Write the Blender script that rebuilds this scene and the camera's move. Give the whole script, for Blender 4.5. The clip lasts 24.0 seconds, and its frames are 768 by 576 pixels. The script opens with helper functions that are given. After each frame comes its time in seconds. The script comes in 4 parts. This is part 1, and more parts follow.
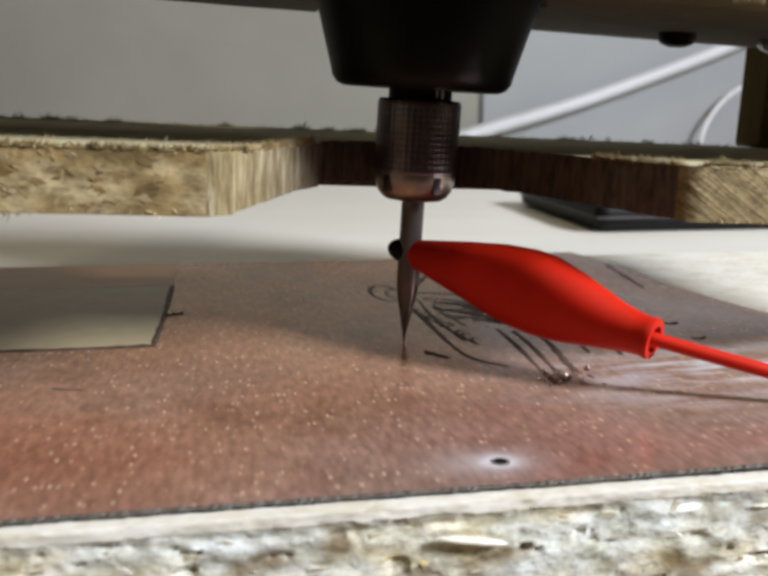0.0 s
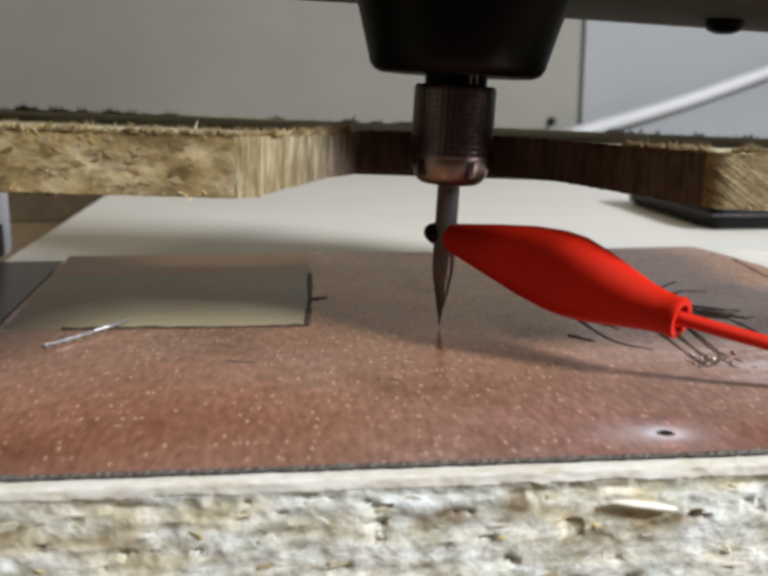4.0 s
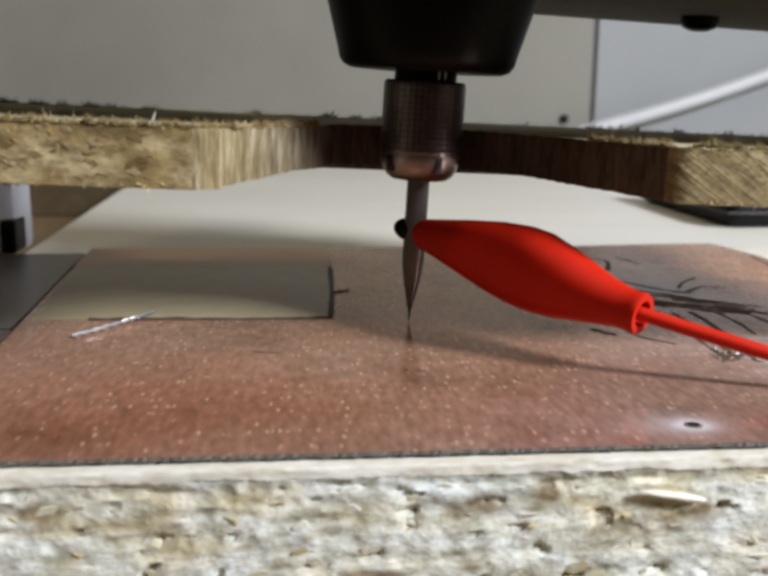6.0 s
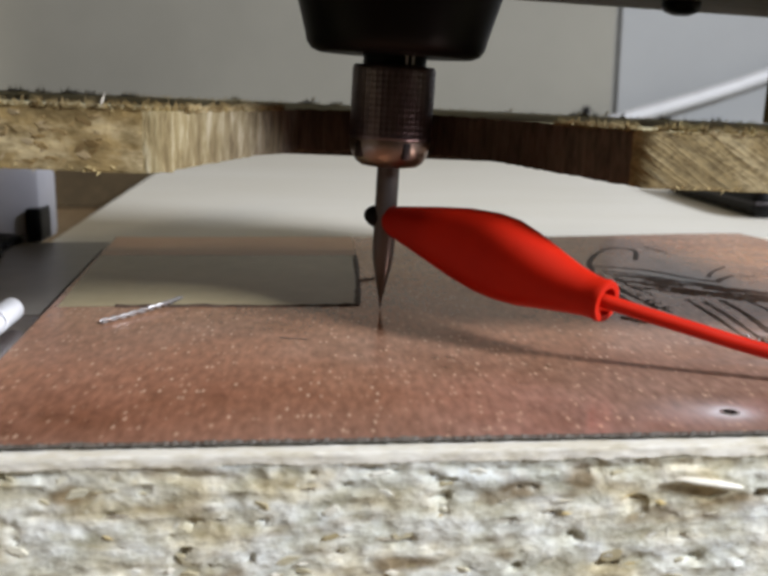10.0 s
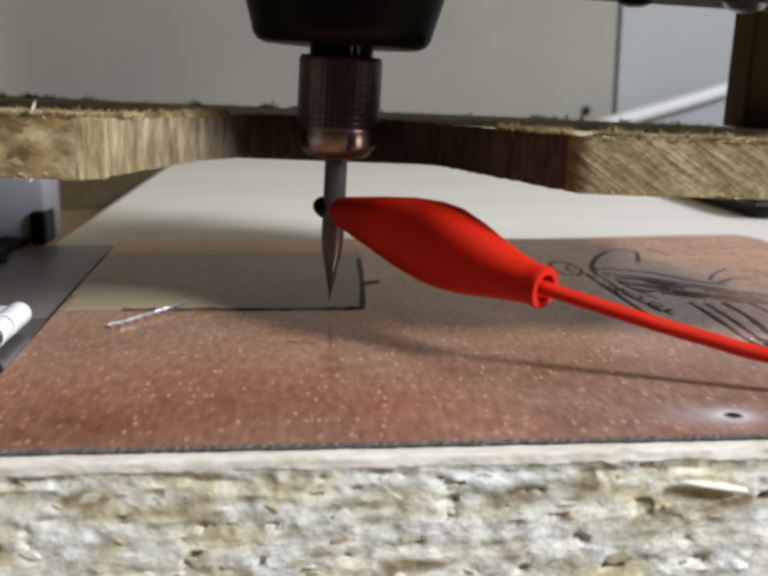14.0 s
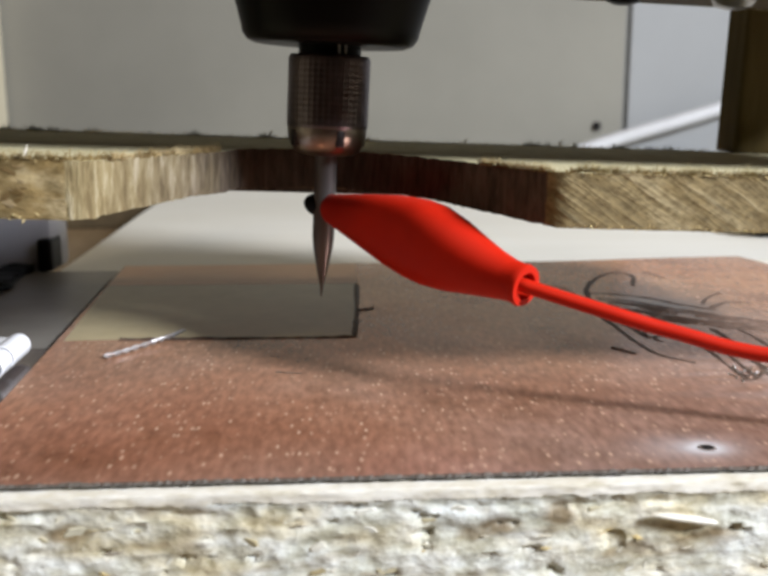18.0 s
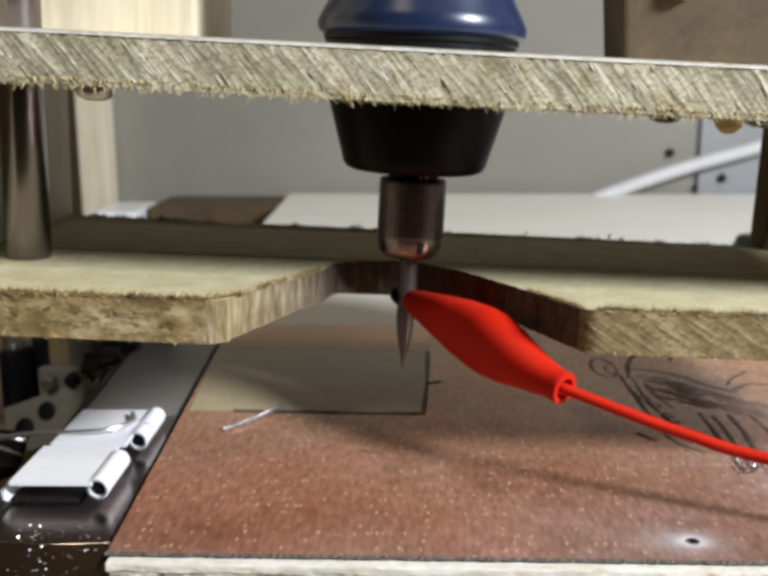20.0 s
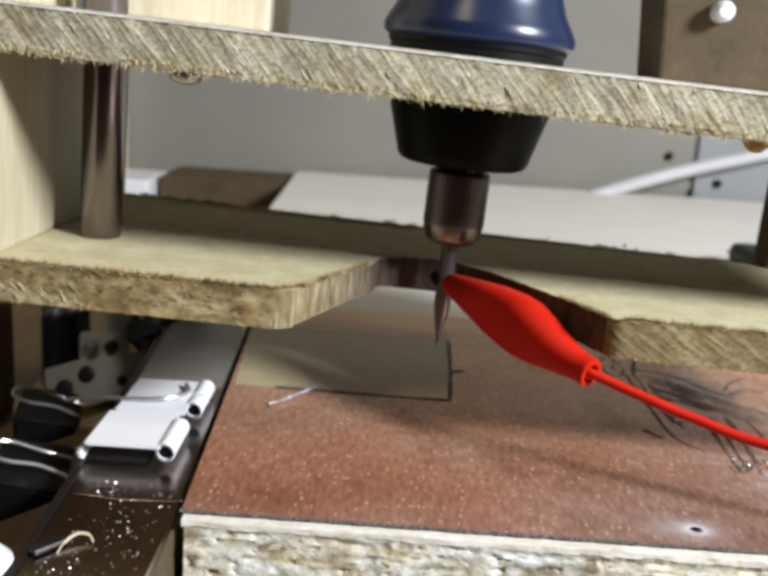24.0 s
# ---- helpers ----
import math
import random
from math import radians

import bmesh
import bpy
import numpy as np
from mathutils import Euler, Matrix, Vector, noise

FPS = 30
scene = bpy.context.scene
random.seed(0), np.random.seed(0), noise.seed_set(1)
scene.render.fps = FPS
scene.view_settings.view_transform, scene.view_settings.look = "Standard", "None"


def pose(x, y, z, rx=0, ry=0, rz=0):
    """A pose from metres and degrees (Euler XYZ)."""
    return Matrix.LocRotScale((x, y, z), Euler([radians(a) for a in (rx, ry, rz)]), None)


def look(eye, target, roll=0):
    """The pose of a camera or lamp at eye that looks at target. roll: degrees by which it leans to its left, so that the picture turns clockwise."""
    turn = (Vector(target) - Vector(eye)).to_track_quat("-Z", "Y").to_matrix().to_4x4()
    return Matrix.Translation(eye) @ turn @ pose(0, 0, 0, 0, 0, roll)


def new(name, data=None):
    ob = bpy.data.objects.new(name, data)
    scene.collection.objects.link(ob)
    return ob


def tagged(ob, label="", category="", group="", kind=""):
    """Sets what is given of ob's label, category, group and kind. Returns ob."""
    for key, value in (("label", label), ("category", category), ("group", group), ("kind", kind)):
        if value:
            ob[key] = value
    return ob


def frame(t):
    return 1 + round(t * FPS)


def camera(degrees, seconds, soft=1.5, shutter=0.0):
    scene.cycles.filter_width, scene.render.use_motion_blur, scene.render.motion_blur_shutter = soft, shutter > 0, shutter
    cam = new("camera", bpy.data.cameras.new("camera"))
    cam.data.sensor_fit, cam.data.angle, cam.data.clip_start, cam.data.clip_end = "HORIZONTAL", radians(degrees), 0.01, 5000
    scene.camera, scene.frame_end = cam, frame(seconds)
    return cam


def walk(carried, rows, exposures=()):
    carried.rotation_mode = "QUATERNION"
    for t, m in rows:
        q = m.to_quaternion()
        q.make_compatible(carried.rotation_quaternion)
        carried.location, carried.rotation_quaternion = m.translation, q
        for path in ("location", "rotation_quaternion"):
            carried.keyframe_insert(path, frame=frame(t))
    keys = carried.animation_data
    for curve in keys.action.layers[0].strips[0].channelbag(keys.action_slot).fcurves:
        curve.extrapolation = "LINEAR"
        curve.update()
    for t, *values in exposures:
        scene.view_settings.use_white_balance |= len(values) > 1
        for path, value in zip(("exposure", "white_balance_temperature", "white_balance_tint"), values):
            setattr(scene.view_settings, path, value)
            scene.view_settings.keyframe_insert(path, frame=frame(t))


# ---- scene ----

from mathutils.geometry import tessellate_polygon

# ---- camera ----
cam = camera(45.0, 24.0, soft=3.5, shutter=0.8)
cam.data.dof.use_dof, cam.data.dof.focus_distance, cam.data.dof.aperture_fstop = True, 0.155, 34.0
PATH = [
    (0, (0.06254, -0.09629, 0.04438), (0.09978, 0.09582, 0.00310), 0.60),
    (0.5, (0.06192, -0.09654, 0.04434), (0.09841, 0.09572, 0.00312), 0.60),
    (1, (0.05811, -0.09805, 0.04412), (0.08998, 0.09512, 0.00324), 0.50),
    (1.5, (0.05708, -0.09805, 0.04393), (0.08724, 0.09538, 0.00301), 0.20),
    (2, (0.05686, -0.09752, 0.04328), (0.08615, 0.09598, 0.00206), 0.30),
    (2.5, (0.05604, -0.09874, 0.04375), (0.08449, 0.09503, 0.00323), 0.20),
    (3, (0.05290, -0.09975, 0.04373), (0.07781, 0.09432, 0.00231), 0.10),
    (3.5, (0.05077, -0.10130, 0.04271), (0.07268, 0.09327, 0.00191), 0.20),
    (5.5, (0.04793, -0.10244, 0.04171), (0.06632, 0.09257, 0.00130), 0.40),
    (6, (0.04651, -0.10305, 0.04159), (0.06503, 0.09180, 0.00046), 0.60),
    (6.5, (0.04519, -0.10355, 0.04133), (0.06407, 0.09114, -0.00034), 0.80),
    (7, (0.04585, -0.10270, 0.04120), (0.06405, 0.09199, -0.00077), 0.70),
    (7.5, (0.04610, -0.10348, 0.04129), (0.06307, 0.09150, 0.00013), 0.60),
    (8, (0.04535, -0.10356, 0.04114), (0.06218, 0.09154, 0.00047), 0.70),
    (8.5, (0.04553, -0.10330, 0.04110), (0.06224, 0.09174, 0.00010), 0.70),
    (9, (0.04487, -0.10213, 0.03960), (0.06000, 0.09272, -0.00289), 0.70),
    (9.5, (0.04359, -0.10293, 0.03972), (0.05842, 0.09189, -0.00300), 0.70),
    (10, (0.04493, -0.10191, 0.04004), (0.05954, 0.09300, -0.00235), 0.50),
    (10.5, (0.04429, -0.10257, 0.04027), (0.05869, 0.09235, -0.00213), 0.50),
    (12.5, (0.04377, -0.10267, 0.04028), (0.05850, 0.09216, -0.00241), 0.50),
    (13, (0.04365, -0.10292, 0.04071), (0.05834, 0.09195, -0.00183), 0.40),
    (13.5, (0.04369, -0.10316, 0.04107), (0.05865, 0.09168, -0.00152), 0.50),
    (14, (0.04381, -0.10285, 0.04110), (0.05858, 0.09200, -0.00151), 0.40),
    (14.5, (0.04404, -0.10340, 0.04131), (0.05896, 0.09144, -0.00129), 0.40),
    (15, (0.04395, -0.10351, 0.04089), (0.05877, 0.09140, -0.00145), 0.40),
    (15.5, (0.04423, -0.10349, 0.04111), (0.05933, 0.09144, -0.00102), 0.50),
    (16, (0.04760, -0.10957, 0.04659), (0.06085, 0.08604, 0.00709), -0.20),
    (16.5, (0.05129, -0.10331, 0.04483), (0.06387, 0.09232, 0.00517), -0.00),
    (17, (0.04946, -0.10679, 0.04612), (0.06024, 0.08900, 0.00676), -0.20),
    (17.5, (0.04857, -0.10704, 0.04569), (0.05899, 0.08871, 0.00605), -0.30),
    (18, (0.04892, -0.10575, 0.04492), (0.05962, 0.08991, 0.00485), -0.20),
    (18.5, (0.04618, -0.11940, 0.05098), (0.04963, 0.07608, 0.00882), -1.30),
    (19, (0.03536, -0.13074, 0.05710), (0.03375, 0.06518, 0.01696), -0.80),
    (19.5, (0.04239, -0.13928, 0.06957), (0.03825, 0.05652, 0.02900), -0.60),
    (21.5, (0.05799, -0.13238, 0.07857), (0.04562, 0.06080, 0.02828), 1.50),
    (22, (0.05278, -0.13748, 0.07909), (0.04060, 0.05564, 0.02851), 1.60),
    (22.5, (0.03991, -0.14590, 0.08157), (0.02649, 0.04753, 0.03252), 2.30),
    (23, (0.04184, -0.15158, 0.08006), (0.03963, 0.04217, 0.03049), 3.20),
    (23.5, (0.03778, -0.15424, 0.08177), (0.03521, 0.03983, 0.03350), 3.50),
    (24, (0.03644, -0.15624, 0.08308), (0.03430, 0.03800, 0.03546), 3.80),
]
walk(cam, [(t, look(eye, target, roll)) for t, eye, target, roll in PATH], [(0, -0.2), (10, -0.26), (15.5, -0.2), (17, -0.03), (19.5, -0.03), (21.5, -0.42), (22.0, -0.42), (22.5, -0.22), (23, -0.04), (24, -0.03)])

# ---- world, lamps ----
world = bpy.data.worlds.new("world")
scene.world = world
world.use_nodes = True
world.node_tree.nodes["Background"].inputs[0].default_value = (0.75, 0.82, 0.9, 1)
world.node_tree.nodes["Background"].inputs[1].default_value = 0.1
scene.view_settings.exposure = 0.0


def area_lamp(name, eye, target, size, power, colour):
    data = bpy.data.lights.new(name, "AREA")
    data.shape, data.size, data.energy, data.color = "DISK", size, power, colour
    ob = new(name, data)
    ob.matrix_world = look(eye, target)
    return ob


LAMP = (0.76, -0.375, 0.5)
area_lamp("pendant_light", LAMP, (0.05, 0.06, 0.02), 0.2, 19.0, (0.93, 0.98, 1.07))

# Added fill lights, out of view; they only lift and warm the shade.
FILL_LAMPS = ((0.35, -0.35, 1.52, 3.0), (-0.45, -0.9, 1.52, 4.2))
for x, y, z, power in FILL_LAMPS:
    area_lamp("fill_light", (x, y, z), (0.35 * x, 0.35 * y + 0.05, 0.0), 0.2, power, (1.0, 0.85, 0.62))

# ---- helpers of this scene; lengths in millimetres ----
MM = 0.001


def mm(x, y, z, rx=0, ry=0, rz=0):
    return pose(x * MM, y * MM, z * MM, rx, ry, rz)


def mesh_of(name, bm, material, smooth=False):
    bmesh.ops.recalc_face_normals(bm, faces=bm.faces)
    bmesh.ops.scale(bm, vec=(MM, MM, MM), verts=bm.verts)
    me = bpy.data.meshes.new(name)
    bm.to_mesh(me)
    bm.free()
    me.materials.append(material)
    if smooth:
        for p in me.polygons:
            p.use_smooth = True
        me.set_sharp_from_angle(angle=radians(38))
    return me


def part(name, bm, material, parent=None, label="", smooth=False, at=None):
    ob = new(name, mesh_of(name, bm, material, smooth))
    if parent is not None:
        ob.parent = parent
    if at is not None:
        ob.matrix_basis = at
    if label:
        ob["label"] = label
    return ob


def empty(name, at):
    ob = new(name)
    ob.empty_display_size = 0.01
    ob.matrix_basis = at
    return ob


def box(x0, x1, y0, y1, z0, z1, bevel=0.0, bm=None, segments=2):
    own = bmesh.new()
    bmesh.ops.create_cube(own, size=1.0)
    bmesh.ops.scale(own, vec=(x1 - x0, y1 - y0, z1 - z0), verts=own.verts)
    bmesh.ops.translate(own, vec=((x0 + x1) / 2, (y0 + y1) / 2, (z0 + z1) / 2), verts=own.verts)
    if bevel:
        bmesh.ops.bevel(own, geom=own.edges[:], offset=bevel, segments=segments, affect="EDGES", profile=0.6)
    if bm is None:
        return own
    return merge(bm, own)


def merge(bm, own):
    me = bpy.data.meshes.new("tmp")
    own.to_mesh(me)
    own.free()
    bm.from_mesh(me)
    bpy.data.meshes.remove(me)
    return bm


def lathe(profile, n=48, bm=None, flat=1.0, cap=True):
    """A turned body about z from (radius, height) pairs."""
    own = bm or bmesh.new()
    rings = []
    for r, z in profile:
        rings.append([own.verts.new((r * math.cos(2 * math.pi * i / n), flat * r * math.sin(2 * math.pi * i / n), z)) for i in range(n)])
    for a, b in zip(rings, rings[1:]):
        for i in range(n):
            own.faces.new((a[i], a[(i + 1) % n], b[(i + 1) % n], b[i]))
    if cap:
        own.faces.new(rings[0][::-1])
        own.faces.new(rings[-1])
    return own


def tube(points, radius, n=10, bm=None, closed_ends=True):
    """A round bar swept along a line of points; radius may be a list."""
    own = bm or bmesh.new()
    pts = [Vector(p) for p in points]
    rings = []
    side = None
    for i, p in enumerate(pts):
        d = (pts[min(i + 1, len(pts) - 1)] - pts[max(i - 1, 0)]).normalized()
        if side is None:
            side = d.orthogonal().normalized()
        side = (side - d * side.dot(d)).normalized()
        other = d.cross(side)
        r = radius[i] if isinstance(radius, (list, tuple)) else radius
        rings.append([own.verts.new(p + r * (math.cos(2 * math.pi * k / n) * side + math.sin(2 * math.pi * k / n) * other)) for k in range(n)])
    for a, b in zip(rings, rings[1:]):
        for k in range(n):
            own.faces.new((a[k], a[(k + 1) % n], b[(k + 1) % n], b[k]))
    if closed_ends:
        own.faces.new(rings[0][::-1])
        own.faces.new(rings[-1])
    return own


def smooth_line(points, steps=8):
    """Points of a smooth line through the given ones."""
    p = [Vector(q) for q in points]
    p = [2 * p[0] - p[1]] + p + [2 * p[-1] - p[-2]]
    out = []
    for i in range(1, len(p) - 2):
        for k in range(steps):
            t = k / steps
            a, b, c, d = p[i - 1:i + 3]
            out.append(0.5 * ((2 * b) + (c - a) * t + (2 * a - 5 * b + 4 * c - d) * t * t + (3 * b - a - 3 * c + d) * t ** 3))
    return out + [p[-2]]


def plate(outline, z0, z1, rough=0.0, step=2.0, seed=1, sheer=0.0):
    """A sawn board: an outline in plan, cut with ragged edges; sheer shifts the lower edge in plan."""
    rnd = random.Random(seed)
    pts = []
    for (ax, ay), (bx, by) in zip(outline, outline[1:] + outline[:1]):
        n = max(1, int(math.hypot(bx - ax, by - ay) / step)) if rough else 1
        pts += [(ax + (bx - ax) * i / n, ay + (by - ay) * i / n) for i in range(n)]
    bm = bmesh.new()
    layers = max(3, int((min(z1 - z0, 26) / step) + 0.5)) if rough else 1
    levels = [z0] + [z1 - min(z1 - z0, 26) * (1 - i / layers) for i in range(0 if z1 - z0 > 26 else 1, layers)] + [z1]
    rings = []
    for j, z in enumerate(levels):
        ring = []
        edge = j in (0, len(levels) - 1)
        for x, y in pts:
            k = rough * (1.0 if edge else 0.55)
            ring.append(bm.verts.new((x + rnd.uniform(-k, k), y + rnd.uniform(-k, k), z + (rnd.uniform(-k, k) * 0.7 if rough else 0))))
        rings.append(ring)
    n = len(pts)
    for a, b in zip(rings, rings[1:]):
        for i in range(n):
            bm.faces.new((a[i], a[(i + 1) % n], b[(i + 1) % n], b[i]))
    for ring in (rings[0], rings[-1]):
        for tri in tessellate_polygon([[Vector((x, y, 0)) for x, y in pts]]):
            bm.faces.new([ring[i] for i in tri])
    return bm


# ---- materials ----
def node_material(name, colour, rough=0.5, metal=0.0):
    m = bpy.data.materials.new(name)
    m.use_nodes = True
    b = m.node_tree.nodes["Principled BSDF"]
    b.inputs["Base Color"].default_value = (*colour, 1)
    b.inputs["Roughness"].default_value = rough
    b.inputs["Metallic"].default_value = metal
    return m, m.node_tree.nodes, m.node_tree.links, b


def coords(nodes, links, scale=(1, 1, 1)):
    tc = nodes.new("ShaderNodeTexCoord")
    mp = nodes.new("ShaderNodeMapping")
    mp.inputs["Scale"].default_value = scale
    links.new(tc.outputs["Object"], mp.inputs["Vector"])
    return mp.outputs["Vector"]


def noise_tex(nodes, links, vec, scale, detail=4, rough=0.6):
    n = nodes.new("ShaderNodeTexNoise")
    n.inputs["Scale"].default_value, n.inputs["Detail"].default_value, n.inputs["Roughness"].default_value = scale, detail, rough
    links.new(vec, n.inputs["Vector"])
    return n.outputs["Fac"]


def ramp(nodes, links, fac, stops):
    r = nodes.new("ShaderNodeValToRGB")
    e = r.color_ramp.elements
    while len(e) < len(stops):
        e.new(0.5)
    for el, (pos, c) in zip(e, stops):
        el.position, el.color = pos, (*c, 1)
    links.new(fac, r.inputs["Fac"])
    return r.outputs["Color"]


def mix(nodes, links, fac, a, b, kind="MIX"):
    m = nodes.new("ShaderNodeMix")
    m.data_type, m.blend_type = "RGBA", kind
    for value, slot in ((fac, 0), (a, 6), (b, 7)):
        if isinstance(value, (int, float)):
            m.inputs[slot].default_value = value
        elif isinstance(value, tuple):
            m.inputs[slot].default_value = (*value, 1)
        else:
            links.new(value, m.inputs[slot])
    return m.outputs[2]


def bump(nodes, links, b, height, strength=0.4, distance=0.0005):
    n = nodes.new("ShaderNodeBump")
    n.inputs["Strength"].default_value, n.inputs["Distance"].default_value = strength, distance
    links.new(height, n.inputs["Height"])
    links.new(n.outputs["Normal"], b.inputs["Normal"])


def grained(name, stops, scale, stretch=(1, 1, 1), rough=0.6, metal=0.0, fine=4.0, bumps=0.3, distance=0.0004):
    """A material with coarse and fine variation of its colour and fine relief."""
    m, n, l, b = node_material(name, stops[0][1], rough, metal)
    v = coords(n, l, stretch)
    big = noise_tex(n, l, v, scale, 3)
    small = noise_tex(n, l, v, scale * fine, 5, 0.7)
    add = n.new("ShaderNodeMath")
    add.operation = "MULTIPLY_ADD"
    l.new(small, add.inputs[0])
    add.inputs[1].default_value = 0.6
    sub = n.new("ShaderNodeMath")
    sub.operation = "MULTIPLY_ADD"
    l.new(big, sub.inputs[0])
    sub.inputs[1].default_value, sub.inputs[2].default_value = 0.9, -0.25
    l.new(sub.outputs[0], add.inputs[2])
    l.new(ramp(n, l, add.outputs[0], stops), b.inputs["Base Color"])
    bump(n, l, b, add.outputs[0], bumps, distance)
    return m


def sawn(name, base, streak, slant, scale=180.0):
    """Saw-cut edge: slanting fibres pulled by the blade over a pressed core."""
    m, n, l, b = node_material(name, base, 0.85)
    tc = n.new("ShaderNodeTexCoord")
    mp = n.new("ShaderNodeMapping")
    mp.inputs["Rotation"].default_value = (0, radians(slant), 0)
    l.new(tc.outputs["Object"], mp.inputs["Vector"])
    pull = n.new("ShaderNodeMapping")
    pull.inputs["Scale"].default_value = (2.0, 1, 0.22)
    l.new(mp.outputs["Vector"], pull.inputs["Vector"])
    lines = noise_tex(n, l, pull.outputs["Vector"], scale, 4, 0.6)
    v = coords(n, l, (1, 1, 1.5))
    blot = noise_tex(n, l, v, scale * 0.5, 3, 0.6)
    a = ramp(n, l, lines, [(0.36, tuple(c * 0.78 for c in base)), (0.5, base), (0.62, streak)])
    c = ramp(n, l, blot, [(0.32, (0.78, 0.69, 0.5)), (0.5, (0.97, 0.94, 0.87)), (0.7, (1.15, 1.12, 1.05))])
    both = mix(n, l, 0.8, a, c, "MULTIPLY")
    grit = noise_tex(n, l, v, scale * 4, 3, 0.6)
    both = mix(n, l, 0.85, both, ramp(n, l, grit, [(0.36, (0.62, 0.58, 0.5)), (0.5, (1, 1, 1)), (0.64, (1.18, 1.16, 1.12))]), "MULTIPLY")
    pits = noise_tex(n, l, pull.outputs["Vector"], scale * 1.7, 2, 0.5)
    both = mix(n, l, ramp(n, l, pits, [(0.28, (0.75, 0.75, 0.75)), (0.38, (0, 0, 0))]), both, tuple(c0 * 0.42 for c0 in base))
    l.new(both, b.inputs["Base Color"])
    bump(n, l, b, lines, 0.8, 0.0007)
    return m


def shaded_cut(name):
    """Sawn wall of the cut-out: pale fibres at its mouth, shade painted in as darker brown towards its back."""
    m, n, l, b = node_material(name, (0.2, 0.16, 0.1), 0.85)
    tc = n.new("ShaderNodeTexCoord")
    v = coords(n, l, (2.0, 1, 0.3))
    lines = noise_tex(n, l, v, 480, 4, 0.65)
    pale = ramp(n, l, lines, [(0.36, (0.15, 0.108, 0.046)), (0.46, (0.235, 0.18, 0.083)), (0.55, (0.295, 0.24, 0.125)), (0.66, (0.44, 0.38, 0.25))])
    back_shade = ramp(n, l, lines, [(0.34, (0.045, 0.033, 0.022)), (0.5, (0.085, 0.063, 0.044)), (0.66, (0.125, 0.096, 0.07))])
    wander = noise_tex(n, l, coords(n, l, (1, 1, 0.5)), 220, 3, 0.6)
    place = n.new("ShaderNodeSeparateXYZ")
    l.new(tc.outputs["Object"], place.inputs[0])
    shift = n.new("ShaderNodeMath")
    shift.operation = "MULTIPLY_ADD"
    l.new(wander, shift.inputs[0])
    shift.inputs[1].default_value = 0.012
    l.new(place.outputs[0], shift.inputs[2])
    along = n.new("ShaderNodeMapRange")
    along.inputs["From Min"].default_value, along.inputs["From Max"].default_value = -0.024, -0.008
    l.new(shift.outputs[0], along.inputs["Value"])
    l.new(mix(n, l, along.outputs[0], pale, back_shade), b.inputs["Base Color"])
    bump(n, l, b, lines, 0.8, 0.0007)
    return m


